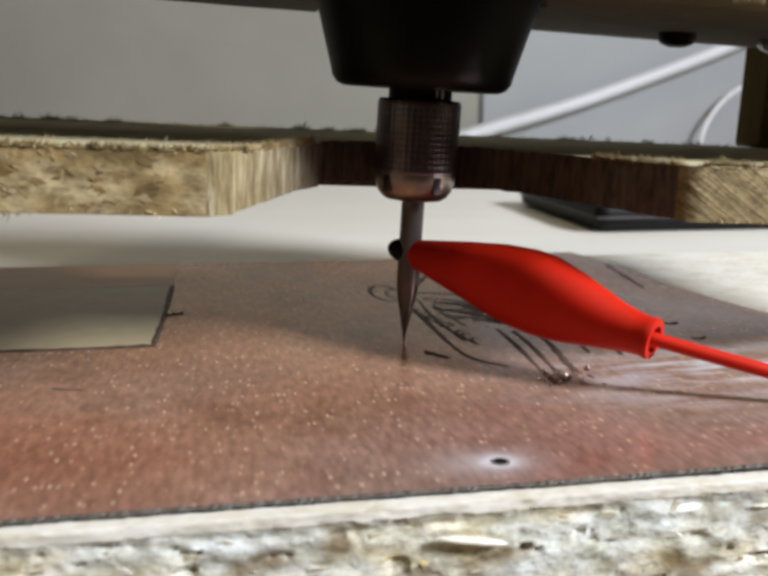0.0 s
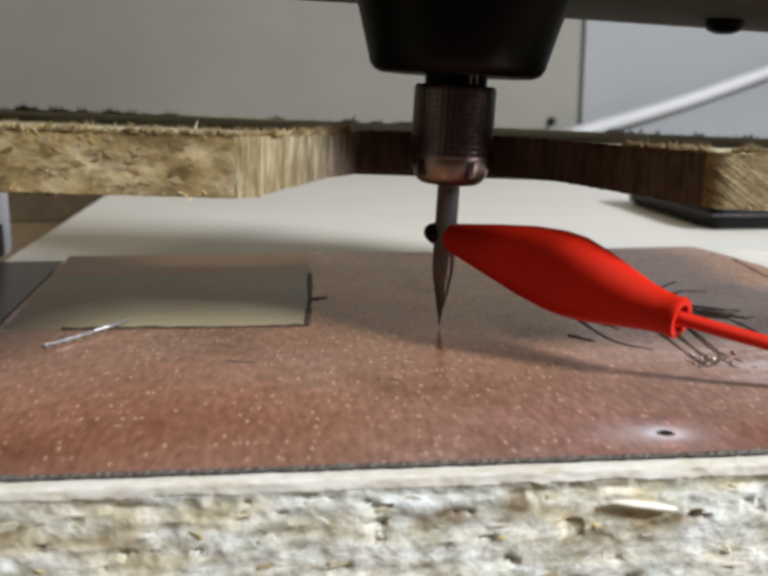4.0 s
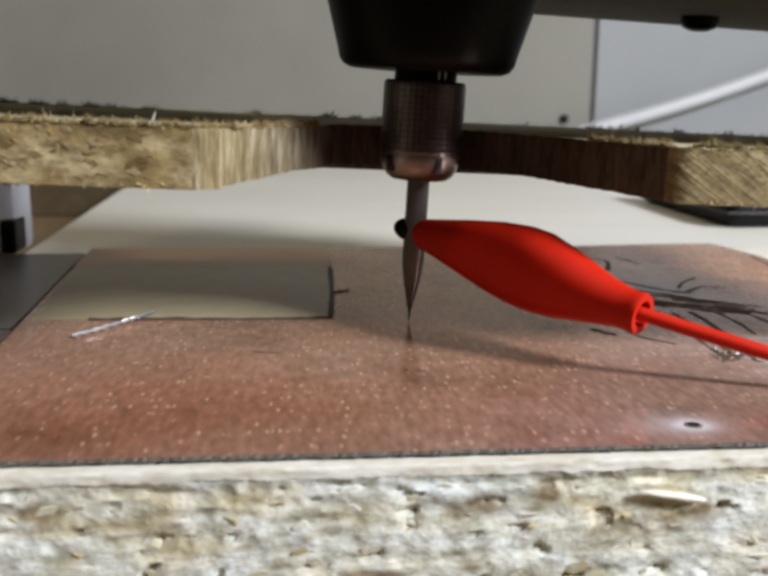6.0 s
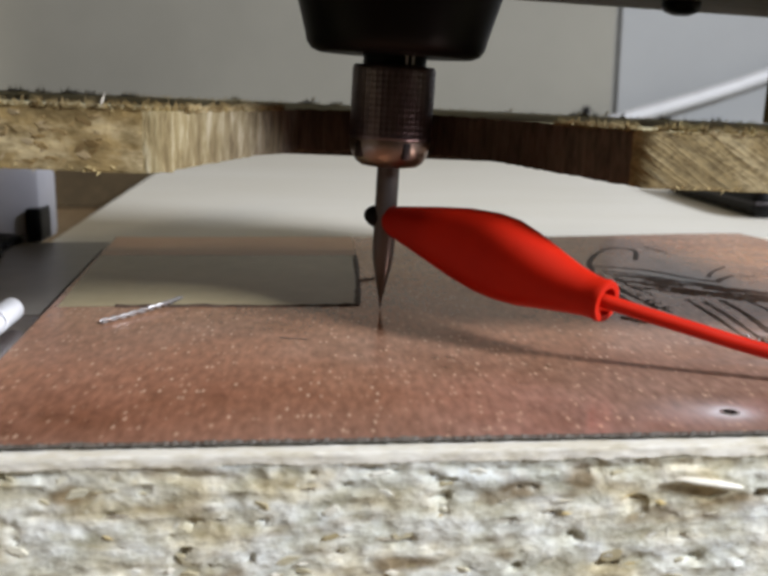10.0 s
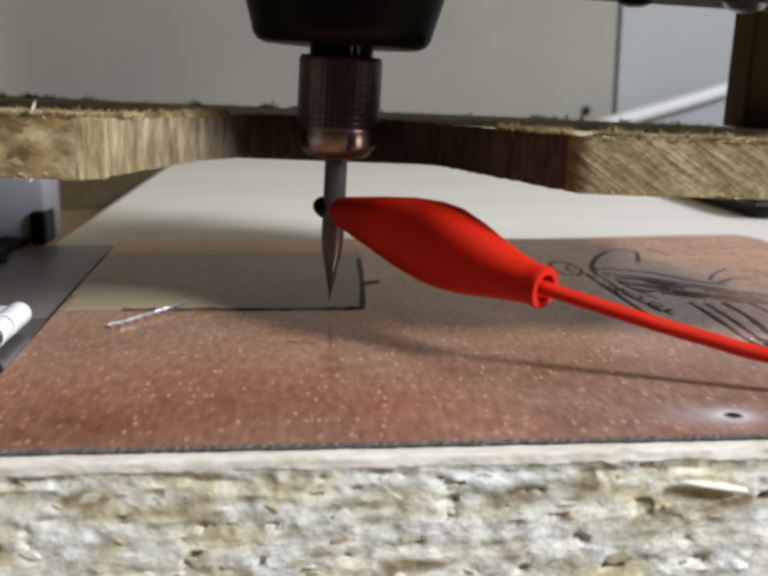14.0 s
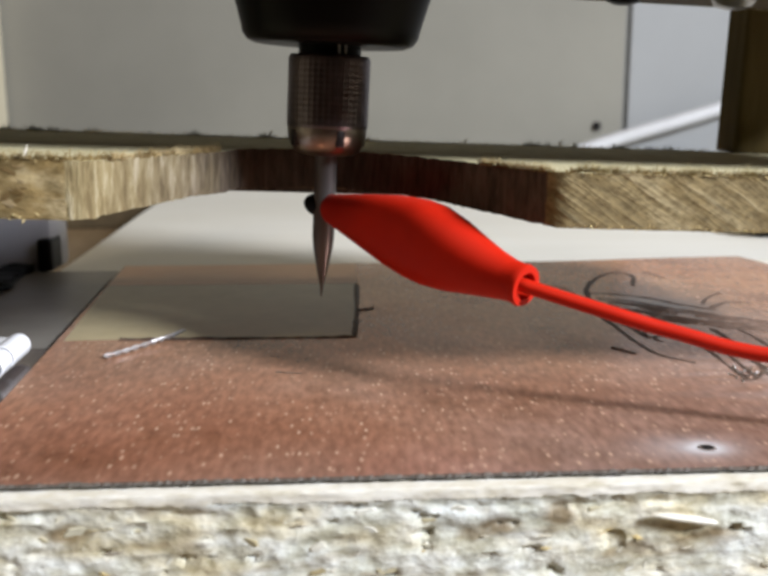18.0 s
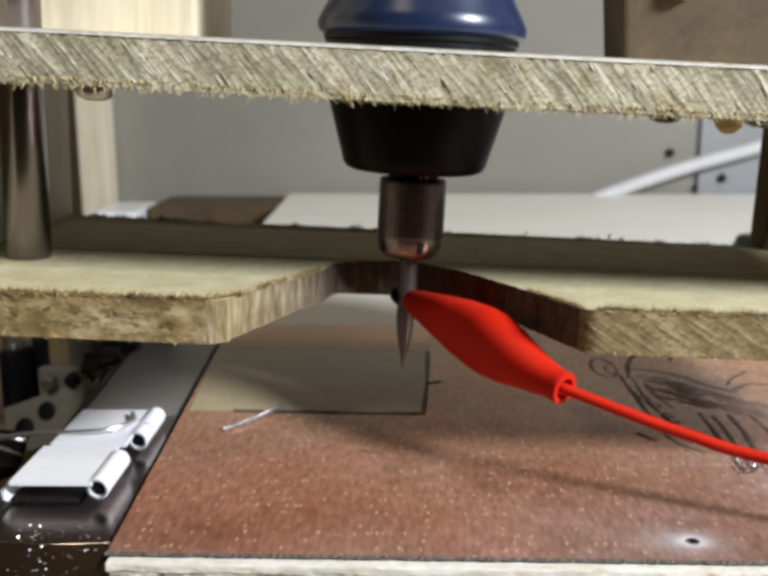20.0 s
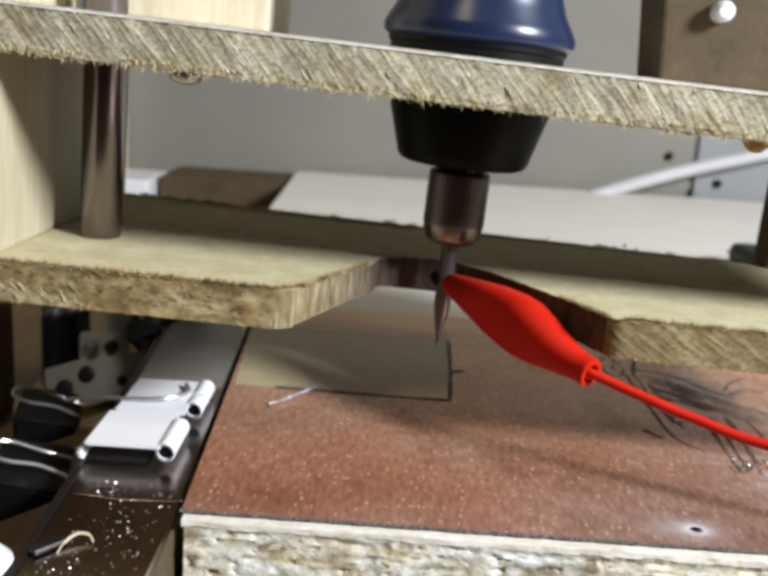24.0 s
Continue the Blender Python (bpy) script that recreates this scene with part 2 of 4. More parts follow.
def copper(name):
    """Dull copper foil: brown tarnish in clouds, painted glint dots, painted glare round the hole and sheen at the
    loose end, shade tinted tan behind.
    """
    m, n, l, b = node_material(name, (0.5, 0.3, 0.23), 0.35, 0.85)
    v = coords(n, l)
    cloud = noise_tex(n, l, v, 22, 4, 0.6)
    base = ramp(n, l, cloud, [(0.3, (0.56, 0.3, 0.2)), (0.5, (0.74, 0.45, 0.325)), (0.72, (0.86, 0.6, 0.485))])
    drift = noise_tex(n, l, v, 9, 2, 0.5)
    base = mix(n, l, 1.0, base, ramp(n, l, drift, [(0.35, (1.1, 0.92, 0.8)), (0.6, (0.96, 1.0, 1.08))]), "MULTIPLY")
    stain = noise_tex(n, l, coords(n, l, (1, 0.8, 1)), 30, 5, 0.6)
    base = mix(n, l, 1.0, base, ramp(n, l, stain, [(0.32, (0.6, 0.54, 0.46)), (0.46, (1, 1, 1))]), "MULTIPLY")
    smear = noise_tex(n, l, coords(n, l, (1, 0.8, 1)), 75, 4, 0.6)
    smear = mix(n, l, 1.0, spot(n, l, (121, 86), (24, 34)), ramp(n, l, smear, [(0.4, (0, 0, 0)), (0.58, (0.9, 0.9, 0.9))]), "MULTIPLY")
    base = mix(n, l, smear, base, (0.15, 0.095, 0.07))
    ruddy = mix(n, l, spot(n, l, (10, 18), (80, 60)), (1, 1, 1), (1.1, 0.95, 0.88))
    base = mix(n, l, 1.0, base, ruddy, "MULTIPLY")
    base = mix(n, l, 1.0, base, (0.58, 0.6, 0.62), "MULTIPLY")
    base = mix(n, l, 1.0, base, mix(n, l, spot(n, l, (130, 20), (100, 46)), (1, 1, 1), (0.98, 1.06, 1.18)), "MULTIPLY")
    # Warm tone of the shaded rear, painted in as a tan tint.
    shade_tan = mix(n, l, spot(n, l, (75, 112), (280, 112)), (1, 1, 1), (1.42, 1.16, 0.66))
    base = mix(n, l, 1.0, base, shade_tan, "MULTIPLY")
    fine = noise_tex(n, l, coords(n, l, (1, 0.3, 1)), 900, 2, 0.5)
    tone = ramp(n, l, fine, [(0.3, (0.76, 0.74, 0.74)), (0.7, (1.22, 1.22, 1.24))])
    base = mix(n, l, 1.0, base, tone, "MULTIPLY")
    # Pale dots paint in the sparkle of the rough foil.
    cell = n.new("ShaderNodeTexVoronoi")
    cell.inputs["Scale"].default_value = 1150
    l.new(coords(n, l, (1, 0.33, 1)), cell.inputs["Vector"])
    dots = ramp(n, l, cell.outputs["Distance"], [(0.0, (1, 1, 1)), (0.18, (0.9, 0.9, 0.9)), (0.36, (0, 0, 0))])
    pick = n.new("ShaderNodeSeparateColor")
    l.new(cell.outputs["Color"], pick.inputs["Color"])
    some = ramp(n, l, pick.outputs[1], [(0.45, (0, 0, 0)), (1.0, (0.8, 0.8, 0.8))])
    glints = mix(n, l, 1.0, dots, some, "MULTIPLY")
    base = mix(n, l, glints, base, (0.92, 0.62, 0.44))
    # Lamp glare round the hole and sheen at the loose end, painted pale.
    hole_glare = mix(n, l, 1.0, mix(n, l, 0.4, spot(n, l, (97.2, 6.4), (4.6, 3.9)), spot(n, l, (95.5, 6.6), (13, 8)), "ADD"), ramp(n, l, noise_tex(n, l, v, 500, 3), [(0.35, (0.8, 0.8, 0.8)), (0.65, (1, 1, 1))]), "MULTIPLY")
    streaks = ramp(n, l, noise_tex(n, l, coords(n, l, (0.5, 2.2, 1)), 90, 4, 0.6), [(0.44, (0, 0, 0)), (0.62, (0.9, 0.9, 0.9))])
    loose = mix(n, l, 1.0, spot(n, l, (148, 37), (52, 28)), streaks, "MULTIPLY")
    glare = mix(n, l, 1.0, hole_glare, loose, "ADD")
    l.new(mix(n, l, glare, base, (0.9, 0.89, 0.93)), b.inputs["Base Color"])
    shiny = ramp(n, l, glare, [(0.0, (0.4, 0.4, 0.4)), (0.8, (0.3, 0.3, 0.3))])
    l.new(mix(n, l, glints, shiny, (0.25, 0.25, 0.25)), b.inputs["Metallic"])
    rub = noise_tex(n, l, coords(n, l, (1, 0.6, 1)), 60, 5, 0.65)
    l.new(ramp(n, l, rub, [(0.3, (0.14, 0.14, 0.14)), (0.7, (0.28, 0.28, 0.28))]), b.inputs["Roughness"])
    h = n.new("ShaderNodeMath")
    h.operation = "ADD"
    l.new(fine, h.inputs[0])
    l.new(cloud, h.inputs[1])
    bump(n, l, b, h.outputs[0], 0.1, 0.0002)
    return m


def spot(n, l, centre, radii):
    """A soft round patch on the plate, 1 at its centre and 0 at its rim."""
    tc = n.new("ShaderNodeTexCoord")
    mp = n.new("ShaderNodeMapping")
    sx, sy = 1 / (radii[0] * MM), 1 / (radii[1] * MM)
    mp.inputs["Scale"].default_value = (sx, sy, 100)
    mp.inputs["Location"].default_value = (-centre[0] * MM * sx, -centre[1] * MM * sy, 0)
    l.new(tc.outputs["Object"], mp.inputs["Vector"])
    g = n.new("ShaderNodeTexGradient")
    g.gradient_type = "SPHERICAL"
    l.new(mp.outputs["Vector"], g.inputs["Vector"])
    return ramp(n, l, g.outputs["Fac"], [(0.0, (0, 0, 0)), (0.3, (0.16, 0.16, 0.16)), (0.6, (0.55, 0.55, 0.55)), (0.85, (1, 1, 1))])


def pressed(name, light, mid, pit, stretch=(0.5, 1, 1.1), scale=230.0, depth=0.8):
    """Pressed wood seen at its edge: pale and yellowish patches, soft dark pits and thin lying fibres."""
    m, n, l, b = node_material(name, light, 0.85)
    v = coords(n, l, stretch)
    patches = noise_tex(n, l, v, scale, 4, 0.65)
    base = ramp(n, l, patches, [(0.38, tuple(0.8 * c for c in mid)), (0.46, mid), (0.53, tuple((p + q) / 2 for p, q in zip(light, mid))), (0.6, light)])
    slow = noise_tex(n, l, v, scale * 0.25, 2, 0.5)
    base = mix(n, l, 1.0, base, ramp(n, l, slow, [(0.38, (0.84, 0.78, 0.62)), (0.6, (1.08, 1.08, 1.1))]), "MULTIPLY")
    fib = noise_tex(n, l, coords(n, l, (stretch[0] * 0.9, 1, stretch[2])), scale * 2.6, 3, 0.6)
    base = mix(n, l, 0.9, base, ramp(n, l, fib, [(0.36, (0.6, 0.57, 0.48)), (0.5, (1, 1, 1)), (0.64, (1.2, 1.19, 1.16))]), "MULTIPLY")
    pits = noise_tex(n, l, coords(n, l, (stretch[0] * 0.9, 1, stretch[2])), scale * 1.15, 2, 0.5)
    mask = ramp(n, l, pits, [(0.28, (depth, depth, depth)), (0.4, (0, 0, 0))])
    l.new(mix(n, l, mask, base, pit), b.inputs["Base Color"])
    h = n.new("ShaderNodeMath")
    h.operation = "SUBTRACT"
    l.new(fib, h.inputs[0])
    l.new(mask, h.inputs[1])
    bump(n, l, b, h.outputs[0], 0.6, 0.0007)
    return m


def core_edge(name):
    """Coarse chipboard core: cream and grey chips, ochre blotches, brown holes, faint lying grain."""
    m, n, l, b = node_material(name, (0.6, 0.57, 0.48), 0.88)
    chips = noise_tex(n, l, coords(n, l, (0.65, 1, 1.15)), 300, 4, 0.6)
    base = ramp(n, l, chips, [(0.34, (0.46, 0.43, 0.33)), (0.45, (0.63, 0.61, 0.52)), (0.54, (0.735, 0.72, 0.65)), (0.64, (0.84, 0.83, 0.78))])
    ochre = noise_tex(n, l, coords(n, l, (0.6, 1, 1.1)), 150, 3, 0.6)
    base = mix(n, l, 1.0, base, ramp(n, l, ochre, [(0.34, (0.93, 0.85, 0.68)), (0.43, (0.97, 0.945, 0.87)), (0.5, (0.97, 0.98, 0.965)), (0.66, (0.95, 1.0, 1.05))]), "MULTIPLY")
    holes = noise_tex(n, l, coords(n, l, (0.45, 1, 1.0)), 240, 2, 0.45)
    base = mix(n, l, ramp(n, l, holes, [(0.3, (0.85, 0.85, 0.85)), (0.355, (0.5, 0.5, 0.5)), (0.42, (0, 0, 0))]), base, (0.19, 0.125, 0.05))
    grain = noise_tex(n, l, coords(n, l, (0.7, 1, 1.2)), 1100, 3, 0.6)
    base = mix(n, l, 0.8, base, ramp(n, l, grain, [(0.34, (0.72, 0.69, 0.6)), (0.5, (1, 1, 1)), (0.66, (1.12, 1.11, 1.08))]), "MULTIPLY")
    l.new(base, b.inputs["Base Color"])
    bump(n, l, b, chips, 0.8, 0.0009)
    return m


def flake(name, stops, scale=420.0):
    """Wood flakes, each chip of its own tone, with fine lying grain."""
    m, n, l, b = node_material(name, stops[0][1], 0.8)
    geo = n.new("ShaderNodeNewGeometry")
    tone = ramp(n, l, geo.outputs["Random Per Island"], stops)
    grain = noise_tex(n, l, coords(n, l, (0.4, 1, 1.4)), scale, 4, 0.65)
    l.new(mix(n, l, 0.9, tone, ramp(n, l, grain, [(0.32, (0.6, 0.57, 0.5)), (0.5, (1, 1, 1)), (0.68, (1.15, 1.14, 1.12))]), "MULTIPLY"), b.inputs["Base Color"])
    bump(n, l, b, grain, 0.5, 0.0004)
    return m


FLAKE = flake("bed_flake", [(0.0, (0.3, 0.24, 0.12)), (0.25, (0.48, 0.43, 0.29)), (0.55, (0.6, 0.57, 0.45)), (0.85, (0.7, 0.68, 0.59)), (1.0, (0.78, 0.765, 0.7))])
FLAKE_GOLD = flake("golden_flake", [(0.0, (0.12, 0.075, 0.024)), (0.3, (0.21, 0.135, 0.045)), (0.6, (0.28, 0.2, 0.09)), (1.0, (0.36, 0.285, 0.17))])
BED_CORE = core_edge("bed_core")
BED_SKIN = grained("bed_skin", [(0.22, (0.5, 0.45, 0.33)), (0.36, (0.7, 0.645, 0.52)), (0.6, (0.82, 0.785, 0.7)), (0.95, (0.86, 0.838, 0.78))], 240, (0.5, 1, 1.3), bumps=0.4)
BOARD = pressed("pressed_board", (0.4, 0.32, 0.175), (0.255, 0.182, 0.074), (0.1, 0.063, 0.022), (0.6, 1, 1), 190, 0.75)
SAWN = sawn("sawn_edge", (0.43, 0.405, 0.295), (0.58, 0.555, 0.425), 42, 300)
CUT = shaded_cut("cut_out_edge")
GOLDEN = sawn("golden_edge", (0.235, 0.18, 0.085), (0.34, 0.28, 0.16), 58, 230)
FIBRE = grained("wood_fibre", [(0.2, (0.42, 0.31, 0.12)), (0.6, (0.62, 0.49, 0.23)), (0.9, (0.8, 0.7, 0.44))], 300, rough=0.8)
FIBRE_DULL = grained("dull_fibre", [(0.2, (0.24, 0.19, 0.08)), (0.6, (0.38, 0.31, 0.14)), (0.9, (0.52, 0.45, 0.25))], 300, rough=0.85)
BOARD_FACE = grained("board_face", [(0.2, (0.42, 0.362, 0.19)), (0.6, (0.55, 0.492, 0.3)), (0.9, (0.64, 0.597, 0.42))], 140, (1, 1, 1), rough=0.95)
# Dark brown wood; also paints shade under the tool board and on its block.
BROWN_AND_SHADE = grained("brown_and_shade", [(0.2, (0.055, 0.037, 0.016)), (0.6, (0.086, 0.058, 0.026)), (0.9, (0.125, 0.088, 0.044))], 120, rough=0.8)
COPPER = copper("copper")
FOIL_EDGE = grained("plate_edge", [(0.2, (0.06, 0.05, 0.04)), (0.8, (0.14, 0.12, 0.1))], 200, rough=0.7)
LAMINATE = grained("laminate", [(0.2, (0.44, 0.355, 0.19)), (0.8, (0.57, 0.475, 0.29))], 60, rough=0.3, bumps=0.06)
TAN = grained("tan_laminate", [(0.2, (0.7, 0.42, 0.25)), (0.5, (0.78, 0.5, 0.31)), (0.8, (0.82, 0.57, 0.38))], 60, (0.5, 1, 1), rough=0.35, bumps=0.06)
BURR = grained("burr", [(0.2, (0.05, 0.032, 0.022)), (0.5, (0.1, 0.064, 0.045)), (0.8, (0.22, 0.145, 0.105))], 420, rough=0.6)
SMEAR = grained("scratched_copper", [(0.2, (0.11, 0.07, 0.05)), (0.5, (0.2, 0.13, 0.095)), (0.8, (0.34, 0.235, 0.18))], 380, rough=0.6)
RED = grained("red_vinyl", [(0.2, (0.5, 0.012, 0.003)), (0.8, (0.62, 0.019, 0.005))], 40, rough=0.5, bumps=0.05)
RED.node_tree.nodes["Principled BSDF"].inputs["Specular IOR Level"].default_value = 0.2
BLACK = grained("black_plastic", [(0.2, (0.0025, 0.0025, 0.003)), (0.8, (0.005, 0.0047, 0.0047))], 80, rough=0.45, bumps=0.05)
BLACK.node_tree.nodes["Principled BSDF"].inputs["Specular IOR Level"].default_value = 0.16
NAVY = grained("navy_sleeve", [(0.2, (0.012, 0.016, 0.035)), (0.8, (0.025, 0.03, 0.055))], 60, rough=0.35, bumps=0.03)
BLUE = grained("blue_plastic", [(0.2, (0.007, 0.014, 0.04)), (0.8, (0.011, 0.021, 0.06))], 50, rough=0.3, bumps=0.03)
STEEL = grained("bright_steel", [(0.2, (0.27, 0.26, 0.26)), (0.8, (0.37, 0.36, 0.36))], 40, (1, 1, 0.1), rough=0.3, metal=0.6, bumps=0.02)
BIT = grained("worn_bit", [(0.2, (0.1, 0.095, 0.092)), (0.8, (0.2, 0.19, 0.185))], 60, (1, 1, 0.15), rough=0.42, metal=0.45, bumps=0.05)
DARK_STEEL = grained("dark_steel", [(0.2, (0.05, 0.043, 0.043)), (0.8, (0.1, 0.085, 0.085))], 120, rough=0.4, metal=0.9, bumps=0.1)
KNURL = grained("knurled_steel", [(0.2, (0.13, 0.108, 0.115)), (0.8, (0.24, 0.2, 0.215))], 120, rough=0.36, metal=0.9, bumps=0.15)
ROD = grained("worn_rod", [(0.2, (0.14, 0.118, 0.118)), (0.8, (0.27, 0.24, 0.24))], 40, (1, 1, 0.1), rough=0.22, metal=1.0, bumps=0.02)
ANGLE_IRON = grained("angle_iron", [(0.2, (0.28, 0.235, 0.21)), (0.7, (0.4, 0.35, 0.33)), (0.95, (0.52, 0.48, 0.47))], 160, rough=0.22, metal=1.0, fine=6, bumps=0.12)
WHITE_CLIP = grained("white_enamel", [(0.2, (0.86, 0.87, 0.9)), (0.8, (0.92, 0.93, 0.95))], 50, rough=0.25, bumps=0.03)
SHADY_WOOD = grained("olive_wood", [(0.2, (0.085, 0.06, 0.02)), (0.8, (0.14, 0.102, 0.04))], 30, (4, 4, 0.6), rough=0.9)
SHADY_WOOD.node_tree.nodes["Principled BSDF"].inputs["Specular IOR Level"].default_value = 0.15
WALL = grained("wall_paint", [(0.2, (0.212, 0.202, 0.17)), (0.8, (0.258, 0.246, 0.208))], 4, rough=0.75, bumps=0.05)
WALL_COOL = grained("wall_paint_cool", [(0.2, (0.25, 0.254, 0.254)), (0.8, (0.29, 0.295, 0.295))], 4, rough=0.6, bumps=0.05)
ROOM = grained("room_paint", [(0.2, (0.11, 0.088, 0.055)), (0.8, (0.16, 0.13, 0.085))], 3, rough=0.8, bumps=0.05)
DARK_GAP = grained("dark_gap", [(0.2, (0.16, 0.16, 0.155)), (0.8, (0.2, 0.2, 0.19))], 30, rough=0.8)
BRONZE = grained("bronze_collet", [(0.2, (0.24, 0.2, 0.175)), (0.8, (0.44, 0.385, 0.345))], 90, rough=0.34, metal=1.0, bumps=0.12)
BRIGHT = grained("rubbed_bright", [(0.2, (0.6, 0.57, 0.55)), (0.8, (0.75, 0.72, 0.7))], 90, rough=0.3, metal=0.8, bumps=0.1)
STRAND = grained("tinned_strand", [(0.2, (0.3, 0.29, 0.29)), (0.8, (0.5, 0.48, 0.47))], 300, rough=0.4, metal=0.6)
SHEEN_METAL = grained("sheen_metal", [(0.2, (0.26, 0.235, 0.205)), (0.6, (0.31, 0.285, 0.25)), (0.9, (0.36, 0.335, 0.3))], 40, rough=0.36, metal=0.35, bumps=0.05)
BLUE_STEEL = grained("blued_steel", [(0.2, (0.18, 0.23, 0.31)), (0.6, (0.38, 0.44, 0.52)), (0.9, (0.6, 0.65, 0.72))], 60, rough=0.4, metal=0.3, bumps=0.15)
SHEET = grained("cream_board", [(0.2, (0.72, 0.685, 0.6)), (0.8, (0.8, 0.775, 0.71))], 12, (0.3, 1, 1), rough=0.45, bumps=0.03)
BENCH = grained("bench_wood", [(0.2, (0.15, 0.095, 0.048)), (0.5, (0.21, 0.14, 0.072)), (0.9, (0.28, 0.2, 0.11))], 20, (6, 0.6, 1), rough=0.55)
PALE_WOOD = grained("pale_wood", [(0.2, (0.6, 0.52, 0.36)), (0.6, (0.72, 0.65, 0.48)), (0.9, (0.78, 0.72, 0.56))], 30, (5, 5, 0.5), rough=0.6)
GREY_BEIGE = grained("grey_beige", [(0.2, (0.46, 0.5, 0.55)), (0.6, (0.6, 0.64, 0.69)), (0.9, (0.72, 0.745, 0.77))], 90, rough=0.45, metal=0.1, bumps=0.1)
OLIVE_PALE = grained("olive_pale_wood", [(0.2, (0.42, 0.36, 0.22)), (0.6, (0.52, 0.46, 0.31)), (0.9, (0.6, 0.54, 0.39))], 30, (5, 5, 0.5), rough=0.6)
MOSSY = grained("dark_tufts", [(0.2, (0.1, 0.08, 0.035)), (0.8, (0.22, 0.18, 0.09))], 200, rough=0.9)
LILAC = grained("bluish_plastic", [(0.2, (0.46, 0.46, 0.52)), (0.8, (0.53, 0.53, 0.59))], 30, rough=0.4, bumps=0.03)
CONDUIT = grained("conduit_plastic", [(0.2, (0.5, 0.5, 0.51)), (0.8, (0.57, 0.57, 0.58))], 30, rough=0.45, bumps=0.03)
PLASTIC_GREY = grained("grey_plastic", [(0.2, (0.6, 0.59, 0.6)), (0.8, (0.7, 0.69, 0.7))], 30, rough=0.45, bumps=0.03)


# ---- setting ----
def structure(name, bm, material, label, category):
    return tagged(part(name, bm, material), label, category, kind="structure")


structure("floor", box(-1800, 1800, -2200, 640, -800, -780), ROOM, "dull floor of the room", "floor")
structure("ceiling", box(-1800, 1800, -2200, 640, 1600, 1650), ROOM, "plain ceiling", "ceiling")
north = structure("wall_north", box(-1800, 1800, 593.2, 640, -780, 1600), DARK_GAP, "off-white panelled wall behind the machine", "wall")
part("wall_panel", box(-1800, 266, 590, 593, -780, 1600, 0.8), WALL, north)
part("wall_panel", box(270, 1800, 589.6, 593, -780, 1600, 0.8), WALL_COOL, north, "bluish-white wall panel")
structure("wall_south", box(-1800, 1800, -2200, -2150, -780, 1600), ROOM, "plain wall behind the camera", "wall")
structure("wall_west", box(-1800, -1750, -2150, 589, -780, 1600), ROOM, "plain side wall", "wall")
structure("wall_east", box(1750, 1800, -2150, 589, -780, 1600), ROOM, "plain side wall", "wall")

lamp = empty("pendant_lamp", look(LAMP, (0.05, 0.06, 0.02)))
tagged(lamp, "small grey pendant lamp shining on the machine", "lamp")
part("shade", lathe([(56, -2), (58, 0), (52, 30), (28, 60), (10, 66), (1, 67)], 40, cap=False), PLASTIC_GREY, lamp, "", True)
flex = LAMP[0] * 1000, LAMP[1] * 1000, LAMP[2] * 1000
tagged(part("lamp_flex", tube(smooth_line([(flex[0] + 38, flex[1] - 33, flex[2] + 38), (flex[0] + 60, flex[1] - 45, flex[2] + 120), (flex[0] + 60, flex[1] - 45, 1600)]), 3, 8), BLACK, None, "", True), "black flex from which the pendant lamp hangs", "lamp flex")

# Unseen bodies for the added fill lights.
for x, y, z, power in FILL_LAMPS:
    panel = empty("fill_lamp", mm(x * 1000, y * 1000, 1600))
    tagged(panel, "round fill lamp added on the ceiling, out of view", "lamp", "ceiling lamps")
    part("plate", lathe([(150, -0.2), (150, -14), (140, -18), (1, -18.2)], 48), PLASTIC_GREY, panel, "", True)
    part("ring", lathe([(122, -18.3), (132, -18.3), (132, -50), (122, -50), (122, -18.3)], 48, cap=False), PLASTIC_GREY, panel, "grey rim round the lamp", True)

bench = empty("workbench", mm(0, 0, -40))
tagged(bench, "brown wooden workbench under the machine", "workbench")
part("bench_top", box(-700, 900, -90, 588, -30, 0, 2), BENCH, bench)
for x in (-660, 860):
    for y in (-50, 550):
        part("leg", box(x - 25, x + 25, y - 25, y + 25, -740, -30, 2), BENCH, bench)

sheet = empty("base_board", mm(0, 0, -40))
tagged(sheet, "cream painted base board lying behind the copper plate", "board")
part("board", plate([(-34, 151), (420, 151), (420, 578), (-46, 578)], 0.2, 33.5), SHEET, sheet)


# things on the wall and at its foot
conduit = part("white_conduit", tube(smooth_line([(120, 562, -32), (165, 566, -18), (205, 570, -2.5), (258, 574, 15), (318, 575, 32), (372, 577, 49), (468, 578, 84), (600, 579, 140)]), 5.2, 14), CONDUIT, None, "", True)
tagged(conduit, "white plastic conduit rising along the wall", "conduit")
cord = part("grey_cord", tube(smooth_line([(436, 560, -2), (443, 575, 10), (452, 580, 28), (470, 583, 46), (500, 585, 60)]), 1.6, 8), PLASTIC_GREY, None, "", True)
tagged(cord, "thin grey cord hanging against the wall", "cord")


def wall_screw(x, z, r):
    ob = empty("wall_screw", mm(x, 589.5, z))
    part("head", tube([(0, 0.2, 0), (0, -3, 0), (0, -4.5, 0)], [r, r, r * 0.6], 16), BLACK, ob, "", True)
    part("washer", tube([(0, 0.3, 0), (0, -0.5, 0)], r * 1.35, 18), DARK_STEEL, ob, "", True)
    return tagged(ob, "black screw head in the wall panel", "screw", "screws in the wall")


for x, z, r in ((247, 24, 2.6), (288, 4.5, 2.8), (268, -3, 1.7)):
    wall_screw(x, z, r)

